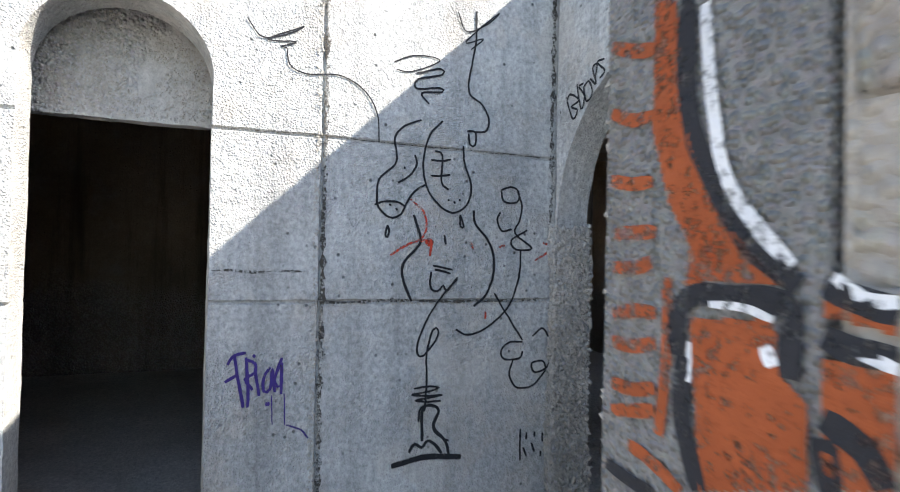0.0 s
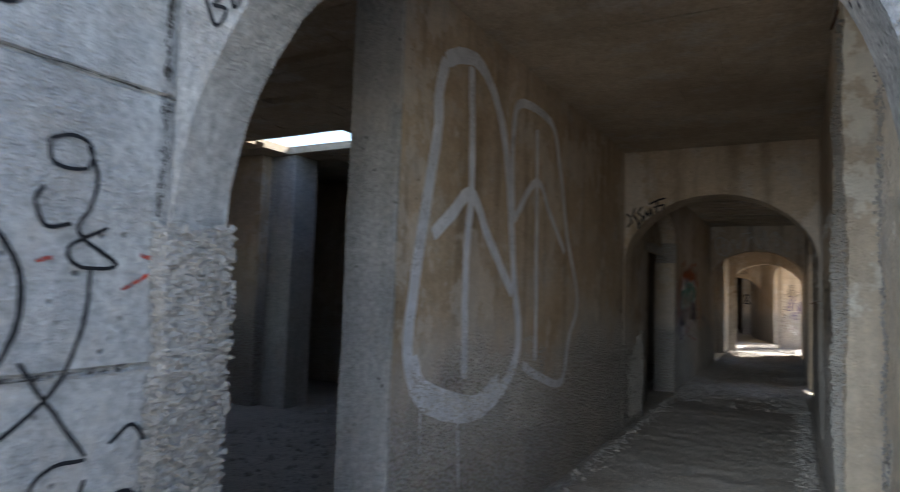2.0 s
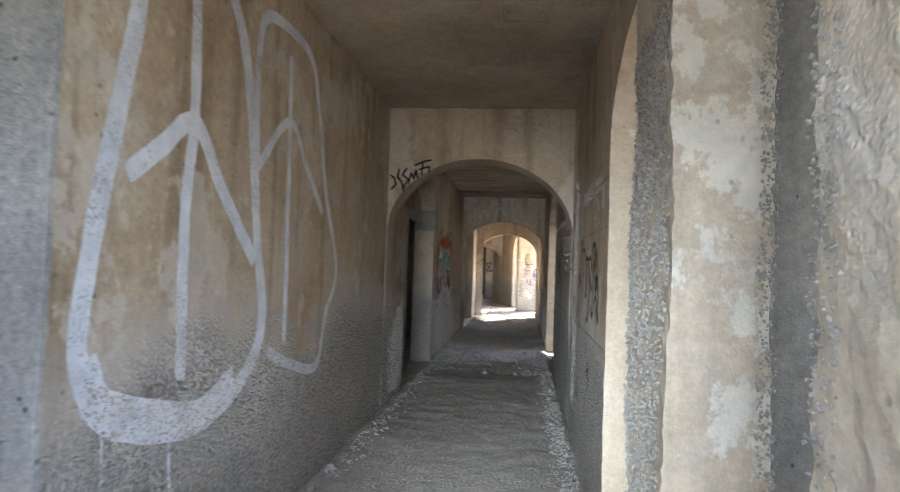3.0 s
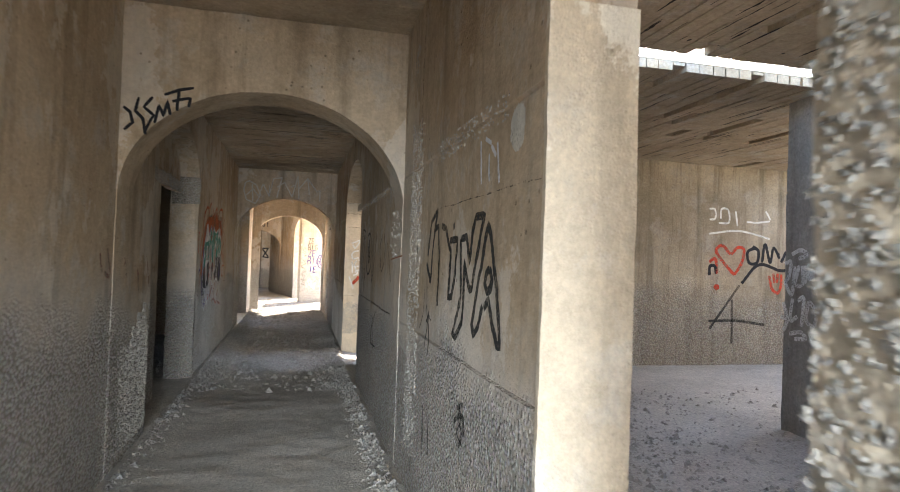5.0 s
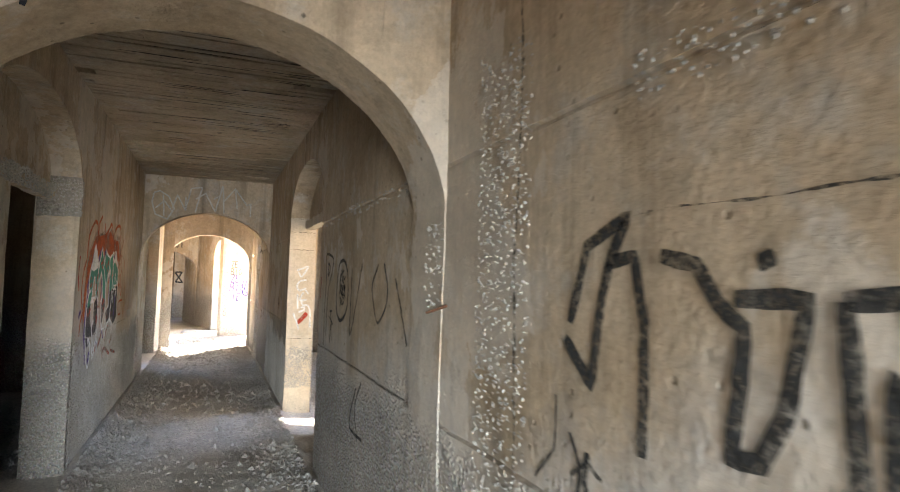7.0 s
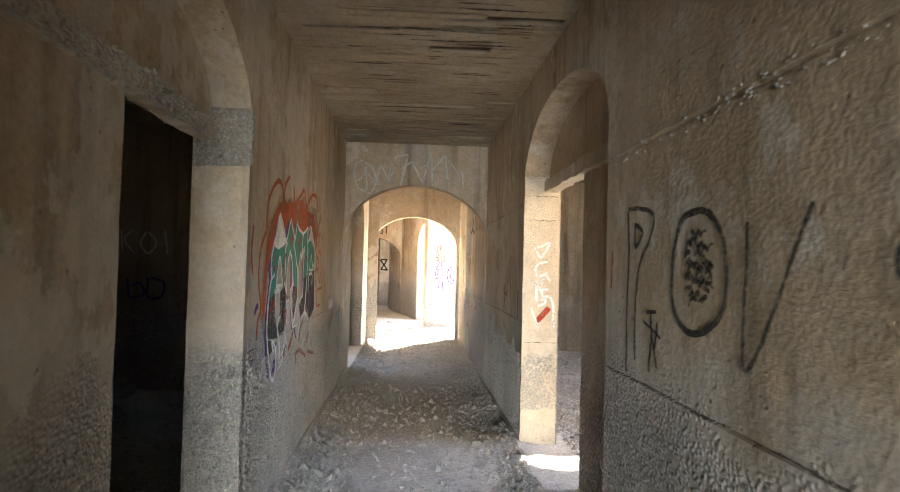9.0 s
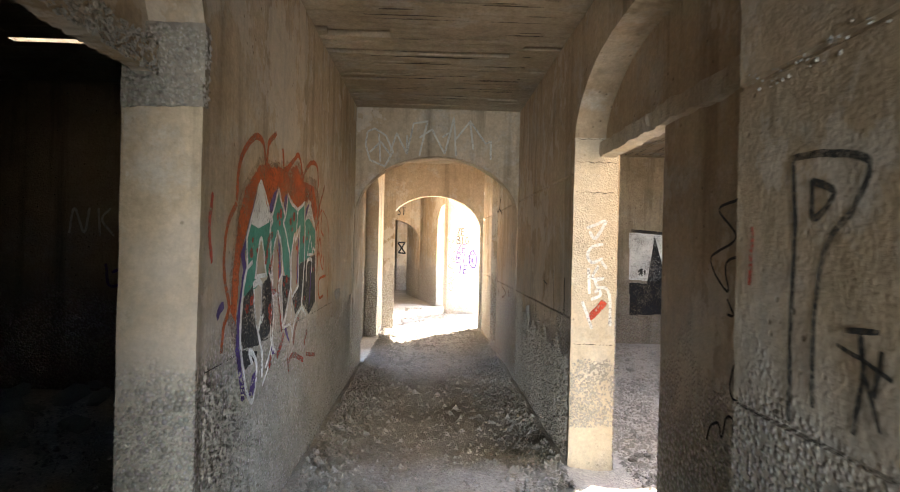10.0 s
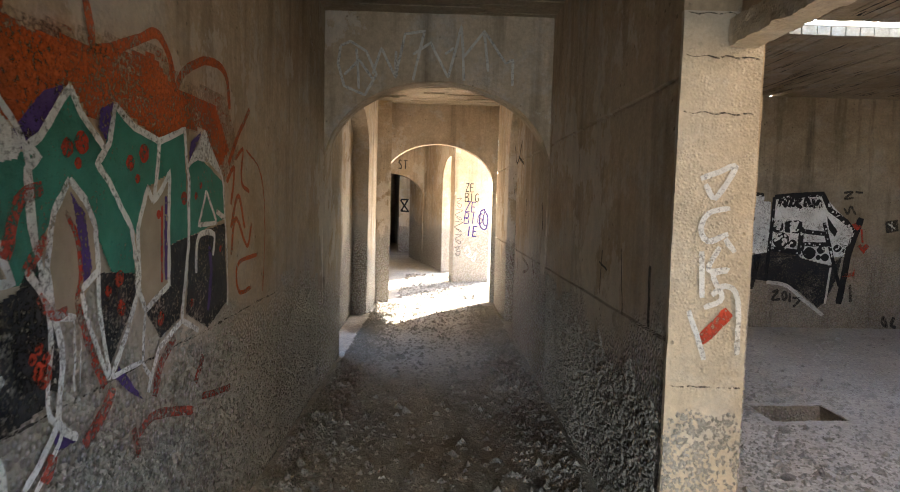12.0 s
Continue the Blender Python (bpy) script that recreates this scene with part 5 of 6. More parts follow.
g.line([(12.189, 1.845), (12.232, 1.782), (12.358, 1.697), (12.311, 1.657), (12.385, 1.594), (12.502, 1.47), (12.535, 1.352), (12.536, 1.264), (12.454, 1.135), (12.373, 1.037)], 0.024, 0.12, True)
g.line([(12.183, 1.606), (12.11, 1.519), (12.079, 1.386), (12.102, 1.269), (12.197, 1.24)], 0.024, 0.12, True)
g.line([(12.183, 1.606), (12.247, 1.553), (12.3, 1.478), (12.308, 1.355), (12.224, 1.315)], 0.024, 0.12, True)
g.line([(12.005, 1.394), (12.102, 1.269), (12.139, 1.133), (12.122, 0.984), (12.205, 0.913)], 0.024)
g.line([(12.122, 0.984), (12.039, 0.912), (11.981, 0.872)], 0.024)
g.line([(12.224, 1.309), (12.27, 1.188), (12.361, 1.033), (12.316, 1.218), (12.308, 1.349)], 0.019200000000000002)
g.line([(12.403, 1.832), (12.376, 1.718), (12.311, 1.657)], 0.024, 0.12, True)
g.line([(12.403, 1.832), (12.522, 1.781), (12.692, 1.756), (12.897, 1.819), (12.937, 1.626), (12.935, 1.383), (12.892, 1.213), (12.87, 1.104), (12.683, 1.045), (12.604, 0.917)], 0.024, 0.12, True)
g.line([(12.692, 1.756), (12.656, 1.555), (12.714, 1.595), (12.772, 1.66), (12.767, 1.256), (12.586, 1.197), (12.551, 1.262), (12.545, 1.468), (12.609, 1.6), (12.646, 1.555)], 0.024, 0.12, True)
g.line([(12.87, 1.104), (13.022, 1.038)], 0.024)
g.line([(12.586, 1.197), (12.568, 1.034), (12.637, 0.954)], 0.0168)
g.line([(12.373, 1.03), (12.568, 1.034)], 0.0168)
g.line([(12.937, 1.686), (13.096, 1.833), (13.304, 1.659), (13.364, 1.312), (13.364, 1.082)], 0.019200000000000002, 0.12, True)
g.line([(13.11, 1.595), (13.024, 1.458), (13.233, 1.461), (13.11, 1.595)], 0.019200000000000002, 0.12, True)
g.line([(13.0, 1.27), (13.015, 1.395), (13.071, 1.425), (13.196, 1.413), (13.18, 1.327)], 0.024)
g.line([(13.222, 1.51), (13.334, 1.478)], 0.024)
g.line([(11.82, 1.856), (11.601, 1.558), (11.622, 1.412), (11.71, 1.442)], 0.024, 0.12, True)
g.line([(11.622, 1.412), (11.557, 1.275), (11.537, 1.073), (11.589, 0.928), (11.669, 0.803), (11.771, 0.748), (11.813, 0.896), (11.765, 0.969), (11.678, 1.008), (11.737, 0.935)], 0.0288)
g.line([(11.82, 1.856), (11.998, 1.694), (12.044, 1.435), (12.091, 1.231), (12.077, 1.032), (12.13, 0.951), (12.005, 0.835), (11.933, 0.787)], 0.019200000000000002)
g.line([(11.828, 1.562), (11.756, 1.361), (11.959, 1.367), (11.861, 1.548), (11.828, 1.562)], 0.024, 0.12, True)
g.line([(11.727, 1.321), (11.818, 1.338), (11.891, 1.316)], 0.0336)
g.line([(11.877, 1.313), (11.871, 1.169), (11.824, 1.087), (11.76, 1.188), (11.742, 1.305)], 0.024)
g.line([(11.923, 1.16), (11.824, 1.087), (11.893, 0.979), (11.922, 0.83)], 0.0288)
g.done("graffiti", "white letter outlines of a mural", M_WHITE)
g = Paint(W["wall_corridor_west"], "x", -2.99, 1, 0.008)
g.fill([(13.096, 1.824), (12.946, 1.692), (13.025, 1.715), (13.145, 1.712), (13.299, 1.658)])
g.fill([(11.82, 1.848), (11.67, 1.627), (11.78, 1.608), (11.98, 1.641), (12.002, 1.681)])
g.line([(12.187, 1.242), (12.188, 1.046)], 0.01)
g.line([(12.216, 1.187), (12.217, 1.05)], 0.006)
g.done("graffiti", "white letter tips of a mural", M_WHITE)
g = Paint(W["wall_corridor_west"], "x", -2.99, 1, 0.008)
g.dot(12.234, 1.704, 0.032)
g.dot(12.58, 1.708, 0.032)
g.dot(12.063, 1.125, 0.032)
g.dot(12.17, 1.686, 0.026)
g.dot(12.492, 1.669, 0.026)
g.dot(12.895, 1.565, 0.026)
g.dot(12.429, 1.231, 0.026)
g.dot(12.423, 1.319, 0.026)
g.dot(12.694, 1.146, 0.026)
g.dot(12.218, 1.649, 0.016)
g.dot(12.539, 1.624, 0.016)
g.dot(13.002, 1.575, 0.016)
g.dot(13.048, 1.615, 0.016)
g.dot(12.359, 1.29, 0.016)
g.dot(13.277, 1.349, 0.016)
g.dot(12.045, 1.194, 0.016)
g.dot(12.018, 1.176, 0.016)
g.dot(12.955, 1.159, 0.016)
g.dot(12.689, 1.509, 0.016)
g.dot(11.681, 1.484, 0.026)
g.dot(11.634, 1.217, 0.026)
g.dot(11.701, 1.247, 0.026)
g.dot(12.042, 1.139, 0.026)
g.dot(11.694, 1.546, 0.015)
g.dot(11.776, 1.494, 0.015)
g.dot(11.729, 1.264, 0.015)
g.dot(12.073, 1.167, 0.015)
g.line([(12.156, 1.524), (12.203, 1.457), (12.221, 1.359), (12.198, 1.289)], 0.02)
g.line([(12.713, 1.54), (12.712, 1.398), (12.71, 1.271)], 0.016)
g.line([(12.198, 1.289), (12.269, 1.124), (12.336, 1.014)], 0.03)
g.done("graffiti", "red dots and dashes of a mural", M_RED)
g = Paint(W["wall_corridor_west"], "x", -2.99, 1, 0.008)
g.line([(12.377, 1.001), (12.334, 0.947), (12.23, 0.88)], 0.05)
g.line([(12.81, 1.057), (12.699, 0.984), (12.646, 0.888)], 0.045)
g.line([(13.069, 0.924), (12.998, 0.831)], 0.04)
g.line([(12.534, 0.803), (12.662, 0.819), (12.975, 0.728)], 0.035)
g.line([(12.092, 0.913), (12.055, 0.859)], 0.05)
g.line([(13.068, 0.753), (13.397, 0.692)], 0.03)
g.line([(11.932, 1.422), (11.98, 1.542), (12.068, 1.583)], 0.04)
g.line([(11.997, 1.384), (12.038, 1.428), (12.082, 1.464)], 0.035)
g.line([(12.044, 1.324), (12.102, 1.269), (12.158, 1.271)], 0.03)
g.line([(12.532, 0.728), (12.505, 0.829)], 0.03)
g.done("graffiti", "faded red smears across a mural", M_REDWORN)
g = Paint(W["wall_corridor_west"], "x", -2.99, 1, 0.008)
g.line([(11.13, 1.73), (11.1, 1.58), (11.13, 1.45)], 0.03)
g.done("graffiti", "red spray stroke", M_RED)
g = Paint(W["wall_room_mural"], "y", 18.8, -1, 0.008)
g.fill([(2.506, 1.778), (3.142, 1.82), (3.282, 1.695), (3.508, 1.468), (3.622, 1.342), (3.488, 1.0), (3.333, 0.97), (3.314, 0.865), (2.912, 0.959), (2.83, 1.01), (2.46, 1.052), (2.473, 1.468)])
g.fill([(2.236, 1.719), (2.445, 1.712), (2.448, 1.026), (2.267, 0.995)])
g.done("graffiti", "white painted band of a mural", M_WHITE)
g = Paint(W["wall_room_mural"], "y", 18.8, -1, 0.008)
g.fill([(2.458, 1.078), (2.856, 1.01), (2.886, 0.959), (3.314, 0.865), (3.462, 0.999), (3.405, 0.684), (3.269, 0.365), (3.169, 0.283), (2.889, 0.514), (2.645, 0.613), (2.447, 0.634)])
g.fill([(2.254, 0.995), (2.448, 1.026), (2.447, 0.634), (2.261, 0.656)])
g.done("graffiti", "worn black lower band of a mural", M_BLACKP)
g = Paint(W["wall_room_mural"], "y", 18.8, -1, 0.008)
g.line([(2.493, 1.777), (3.141, 1.833), (3.261, 1.617), (3.481, 1.468), (3.582, 1.354)], 0.07, 0.12, True)
g.line([(2.487, 1.777), (2.468, 1.338), (2.434, 0.634)], 0.05, 0.12, True)
g.line([(3.687, 1.525), (3.541, 1.001), (3.456, 0.343)], 0.09, 0.12, True)
g.line([(3.181, 1.447), (3.368, 0.84), (3.452, 0.58)], 0.05, 0.12, True)
g.line([(2.654, 1.374), (2.889, 1.38)], 0.17, 0.12, True)
g.line([(2.885, 1.375), (2.868, 1.037), (2.458, 1.078)], 0.07, 0.12, True)
g.line([(2.888, 1.323), (3.218, 1.292), (3.267, 1.151), (2.913, 1.147), (2.884, 0.985)], 0.06, 0.12, True)
g.fill([(3.214, 1.539), (3.373, 1.335), (3.339, 1.257), (3.253, 1.358)])
g.line([(2.553, 1.65), (2.585, 1.754), (2.644, 1.653), (2.664, 1.743), (2.729, 1.758), (2.697, 1.641)], 0.05)
g.line([(2.749, 1.643), (2.768, 1.759), (2.847, 1.748), (2.785, 1.695), (2.867, 1.633)], 0.05)
g.line([(2.906, 1.647), (2.924, 1.763), (2.997, 1.649)], 0.05)
g.line([(3.015, 1.766), (3.036, 1.65), (3.095, 1.742), (3.129, 1.64)], 0.05)
g.dot(2.544, 1.379, 0.085)
g.dot(3.008, 1.027, 0.085)
g.dot(2.608, 1.194, 0.11)
g.dot(2.278, 1.243, 0.11)
g.dot(2.768, 1.151, 0.055)
g.dot(3.162, 1.075, 0.055)
g.dot(3.384, 1.102, 0.055)
g.dot(3.495, 1.097, 0.055)
g.dot(3.227, 0.975, 0.055)
g.dot(2.661, 1.063, 0.035)
g.dot(3.135, 0.973, 0.035)
g.done("graffiti", "black outlines and dots of a mural", M_INK)
g = Paint(W["wall_room_mural"], "y", 18.8, -1, 0.008)
g.line([(2.535, 0.484), (2.613, 0.507), (2.541, 0.387), (2.647, 0.39)], 0.035)
g.line([(2.669, 0.456), (2.706, 0.496), (2.736, 0.431), (2.7, 0.383), (2.669, 0.456)], 0.035)
g.line([(2.781, 0.48), (2.781, 0.353)], 0.035)
g.line([(2.816, 0.42), (2.923, 0.396), (2.838, 0.289)], 0.035)
g.line([(3.428, 1.854), (3.544, 1.87), (3.446, 1.777), (3.563, 1.793)], 0.03)
g.line([(3.583, 1.871), (3.688, 1.866)], 0.03)
g.line([(3.442, 1.648), (3.5, 1.572), (3.532, 1.676), (3.606, 1.562)], 0.03)
g.line([(3.596, 0.61), (3.618, 0.373)], 0.04)
g.line([(4.072, 0.093), (4.092, 0.173), (4.142, 0.041), (4.072, 0.093)], 0.04)
g.line([(4.238, 0.176), (4.207, 0.069), (4.276, 0.031)], 0.05)
g.fill([(4.019, 1.482), (4.188, 1.512), (4.213, 1.357), (4.044, 1.327)])
g.done("graffiti", "dark scrawled year and marks on the wall", M_INKSOFT)
g = Paint(W["wall_room_mural"], "y", 18.8, -1, 0.008)
g.line([(2.448, 0.621), (2.727, 0.576), (2.977, 0.384), (3.255, 0.18)], 0.05)
g.line([(3.315, 0.839), (3.271, 0.339)], 0.03)
g.line([(4.061, 1.457), (4.172, 1.382)], 0.02)
g.line([(4.111, 1.484), (4.121, 1.355)], 0.02)
g.done("graffiti", "grey worn spray arcs below a mural", M_CHALK)
g = Paint(W["wall_room_mural"], "y", 18.8, -1, 0.008)
g.fill([(3.663, 1.135), (3.7, 1.167), (3.746, 1.15), (3.792, 1.177), (3.826, 1.139), (3.755, 1.033)])
g.line([(3.588, 1.445), (3.645, 1.381), (3.691, 1.408)], 0.06)
g.line([(3.704, 1.37), (3.734, 1.176)], 0.03)
g.fill([(3.482, 0.725), (3.518, 0.765), (3.624, 0.773), (3.644, 0.821), (3.654, 0.684), (3.609, 0.715), (3.522, 0.713), (3.498, 0.681)])
g.done("graffiti", "red sprayed heart and marks", M_RED)
g = Paint(W["wall_room_mural"], "y", 18.8, -1, 0.008)
g.fill([(1.18, 1.85), (2.34, 1.79), (2.36, 1.02), (1.2, 1.06)])
g.done("graffiti", "white painted band of a mural", M_WHITE)
g = Paint(W["wall_room_mural"], "y", 18.8, -1, 0.008)
g.line([(1.21, 1.88), (1.77, 1.84), (2.34, 1.8)], 0.05)
g.fill([(1.2, 1.01), (2.36, 0.98), (2.27, 0.52), (1.22, 0.47)])
g.fill([(1.61, 1.8), (1.85, 0.99), (1.5, 1.0)])
g.fill([(2.09, 1.78), (2.24, 1.47), (1.99, 1.19)])
g.done("graffiti", "black painted shapes of a mural", M_BLACKP)
g = Paint(W["wall_room_mural"], "y", 18.8, -1, 0.008)
g.dot(1.410, 1.190, 0.066)
g.dot(1.995, 1.180, 0.066)
g.dot(1.720, 1.040, 0.066)
g.done("graffiti", "black dots of a mural", M_BLACKP)
g = Paint(W["wall_west_cross_3"], "y", 15.0, -1, 0.008)
g.line([(-5.77, 1.59), (-5.72, 1.84), (-5.62, 1.6), (-5.57, 1.85)], 0.025)
g.line([(-5.48, 1.85), (-5.46, 1.57)], 0.025)
g.line([(-5.36, 1.85), (-5.44, 1.73), (-5.32, 1.57)], 0.025)
g.line([(-5.2, 1.83), (-5.26, 1.7), (-5.17, 1.58), (-5.08, 1.71), (-5.17, 1.83)], 0.025)
g.line([(-4.99, 1.86), (-4.95, 1.58)], 0.025)
g.done("graffiti", "faint chalk letters", M_CHALK)
g = Paint(W["wall_west_cross_3"], "y", 15.0, -1, 0.008)
g.line([(-5.4, 1.29), (-5.36, 1.07), (-5.21, 1.11), (-5.25, 1.23), (-5.34, 1.2)], 0.03)
g.line([(-5.16, 1.3), (-5.16, 1.08), (-5.01, 1.08), (-4.98, 1.24), (-5.13, 1.3)], 0.03)
g.done("graffiti", "red and blue bubble letters", M_VIOLET)
g = Paint(W["wall_room_heart"], "y", 11.6, -1, 0.008)
g.line([(4.83, 1.41), (4.58, 1.65), (4.49, 1.79), (4.61, 1.86), (4.75, 1.74), (4.88, 1.84), (5.0, 1.81), (4.96, 1.6), (4.83, 1.41)], 0.05)
g.line([(5.48, 1.41), (5.54, 1.21), (5.65, 1.14), (5.71, 1.27), (5.71, 1.44)], 0.05)
g.line([(5.56, 1.45), (5.58, 1.3)], 0.05)
g.line([(5.64, 1.45), (5.63, 1.3)], 0.05)
g.dot(4.510, 1.210, 0.050)
g.line([(4.38, 1.59), (4.48, 1.65), (4.52, 1.42)], 0.05)
g.done("graffiti", "red heart and smile drawn in spray", M_RED)
g = Paint(W["wall_room_heart"], "y", 11.6, -1, 0.008)
g.line([(5.23, 1.85), (5.07, 1.78), (5.1, 1.61), (5.24, 1.61), (5.27, 1.79), (5.16, 1.87)], 0.05)
g.line([(5.34, 1.62), (5.39, 1.91), (5.49, 1.62), (5.55, 1.86), (5.67, 1.69)], 0.05)
g.line([(5.7, 1.63), (5.81, 1.81), (5.91, 1.69), (5.85, 1.54), (5.67, 1.5), (5.28, 1.58), (4.97, 1.28)], 0.05)
g.dot(5.645, 1.760, 0.028)
g.line([(4.38, 1.39), (4.39, 1.53), (4.48, 1.53), (4.5, 1.41)], 0.05)
g.done("graffiti", "black wild tag", M_INK)
g = Paint(W["wall_room_heart"], "y", 11.6, -1, 0.008)
g.line([(4.8, 1.02), (4.81, 0.33)], 0.04)
g.line([(4.39, 0.68), (4.88, 0.69), (5.41, 0.63)], 0.04)
g.line([(4.41, 0.56), (4.93, 1.25)], 0.04)
g.done("graffiti", "dark cross scratched on pebbled plaster", M_INKSOFT)
g = Paint(W["wall_room_heart"], "y", 11.6, -1, 0.008)
g.line([(4.35, 2.42), (4.45, 2.42), (4.46, 2.28), (4.36, 2.26)], 0.03)
g.line([(4.56, 2.28), (4.57, 2.43), (4.69, 2.42), (4.71, 2.23), (4.53, 2.21)], 0.03)
g.line([(4.83, 2.41), (4.87, 2.18)], 0.03)
g.line([(5.04, 2.25), (5.25, 2.25), (5.47, 2.28)], 0.03)
g.line([(5.39, 2.44), (5.48, 2.3)], 0.03)
g.line([(4.36, 2.04), (4.91, 2.1), (5.47, 2.0)], 0.03)
g.done("graffiti", "pale chalk letters", M_CHALK)
g = Paint(W["pillar_room"], "x", 2.645, -1, 0.0)
g.line([(8.1, 1.66), (8.0, 1.7), (7.92, 1.66), (8.02, 1.62)], 0.04)
g.line([(8.18, 1.57), (8.11, 1.59), (8.13, 1.45), (8.17, 1.4), (8.09, 1.29), (8.06, 1.55)], 0.04)
g.line([(8.01, 1.56), (8.05, 1.39), (7.97, 1.39), (7.97, 1.56)], 0.04)
g.line([(7.94, 1.56), (7.94, 1.41), (7.9, 1.56), (7.88, 1.42)], 0.04)
g.line([(7.86, 1.56), (7.84, 1.4), (7.78, 1.28)], 0.04)
g.line([(7.79, 1.55), (7.75, 1.56), (7.76, 1.47), (7.8, 1.5), (7.73, 1.55)], 0.04)
g.line([(8.19, 1.21), (8.14, 1.05), (8.18, 0.94)], 0.04)
g.line([(8.08, 1.25), (8.1, 1.05), (8.02, 1.09)], 0.04)
g.line([(8.02, 1.23), (7.95, 1.26), (7.97, 1.0)], 0.04)
g.line([(7.89, 1.24), (7.92, 1.07), (7.83, 1.02), (7.81, 1.15), (7.89, 1.24)], 0.04)
g.line([(8.22, 1.07), (8.08, 1.05)], 0.04)
g.line([(8.11, 0.92), (7.98, 0.95), (7.92, 0.9), (8.05, 0.88)], 0.04)
g.line([(7.88, 0.96), (7.84, 0.88)], 0.04)
g.done("graffiti", "white bubble tag on the post", M_WHITE)

g = Paint(W["wall_painted_end"], "y", 0.584, -1, 0.005)
g.line([(-0.75, 1.82), (-0.7, 1.8), (-0.66, 1.79)], 0.02)
g.line([(-0.75, 1.72), (-0.7, 1.7), (-0.66, 1.7)], 0.02)
g.line([(-0.75, 1.62), (-0.7, 1.61), (-0.66, 1.61)], 0.02)
g.line([(-0.74, 1.54), (-0.7, 1.54), (-0.65, 1.54)], 0.02)
g.line([(-0.74, 1.49), (-0.69, 1.49), (-0.66, 1.5)], 0.02)
g.line([(-0.74, 1.42), (-0.69, 1.43), (-0.65, 1.43)], 0.02)
g.line([(-0.74, 1.38), (-0.69, 1.38), (-0.65, 1.39)], 0.02)
g.line([(-0.74, 1.32), (-0.69, 1.32), (-0.65, 1.33)], 0.02)
g.line([(-0.74, 1.28), (-0.69, 1.29), (-0.65, 1.3)], 0.02)
g.line([(-0.63, 1.48), (-0.63, 1.38), (-0.64, 1.27)], 0.02)
g.line([(-0.7, 1.24), (-0.65, 1.23), (-0.6, 1.21)], 0.02)
g.line([(-0.64, 1.85), (-0.64, 1.73), (-0.62, 1.62), (-0.58, 1.54), (-0.54, 1.5)], 0.035)
g.fill([(-0.66, 1.86), (-0.62, 1.84), (-0.61, 1.74), (-0.6, 1.67), (-0.57, 1.59), (-0.52, 1.53), (-0.46, 1.48), (-0.55, 1.48), (-0.6, 1.47), (-0.59, 1.52), (-0.63, 1.58), (-0.66, 1.68)])
g.fill([(-0.59, 1.43), (-0.47, 1.44), (-0.46, 1.38), (-0.43, 1.36), (-0.43, 1.27), (-0.57, 1.22)])
g.done("graffiti", "orange spray bands", M_ORANGEP)
g = Paint(W["wall_painted_end"], "y", 0.584, -1, 0.005)
g.line([(-0.6, 1.84), (-0.6, 1.75), (-0.59, 1.67), (-0.55, 1.59), (-0.5, 1.52), (-0.44, 1.48)], 0.03)
g.line([(-0.61, 1.38), (-0.61, 1.44), (-0.58, 1.46), (-0.52, 1.46), (-0.47, 1.46), (-0.45, 1.45), (-0.45, 1.38)], 0.03)
g.line([(-0.6, 1.38), (-0.6, 1.3), (-0.57, 1.22)], 0.03)
g.line([(-0.75, 1.2), (-0.69, 1.19), (-0.65, 1.19)], 0.02)
g.done("graffiti", "black painted arc and frame", M_BLACKP)
g = Paint(W["wall_painted_end"], "y", 0.584, -1, 0.005)
g.line([(-0.57, 1.82), (-0.56, 1.71), (-0.54, 1.61), (-0.5, 1.55), (-0.45, 1.5)], 0.02)
g.line([(-0.59, 1.4), (-0.59, 1.35)], 0.01)
g.line([(-0.56, 1.45), (-0.51, 1.45), (-0.47, 1.44)], 0.01)
g.line([(-0.48, 1.41), (-0.47, 1.39)], 0.018)
g.done("graffiti", "white painted highlights", M_WHITE)
g = Paint(W["wall_painted_end"], "x", -0.764, -1, 0.005)
g.line([(0.59, 1.73), (0.64, 1.74), (0.7, 1.76)], 0.018)
g.line([(0.59, 1.64), (0.64, 1.64), (0.7, 1.65)], 0.018)
g.line([(0.59, 1.55), (0.63, 1.55), (0.7, 1.56)], 0.018)
g.line([(0.59, 1.49), (0.63, 1.49), (0.69, 1.49)], 0.018)
g.line([(0.59, 1.43), (0.63, 1.43), (0.69, 1.43)], 0.018)
g.line([(0.59, 1.38), (0.63, 1.37), (0.69, 1.37)], 0.018)
g.done("graffiti", "orange stripes across a wall end", M_ORANGEP)
g = Paint(W["wall_painted_block"], "y", 0.578, -1, 0.004)
g.fill([(-0.41, 1.41), (-0.34, 1.41), (-0.34, 1.3), (-0.41, 1.28)])
g.fill([(-0.41, 1.47), (-0.37, 1.46), (-0.34, 1.45), (-0.34, 1.44), (-0.41, 1.45)])
g.done("graffiti", "orange and black mural strokes on blocks", M_ORANGEP)
g = Paint(W["wall_painted_block"], "y", 0.578, -1, 0.004)
g.line([(-0.41, 1.48), (-0.38, 1.47), (-0.34, 1.46)], 0.028)
g.line([(-0.41, 1.43), (-0.38, 1.42), (-0.34, 1.42)], 0.028)
g.line([(-0.41, 1.35), (-0.37, 1.33), (-0.35, 1.3)], 0.028)
g.line([(-0.41, 1.33), (-0.4, 1.28)], 0.028)
g.done("graffiti", "black mural strokes on blocks", M_BLACKP)
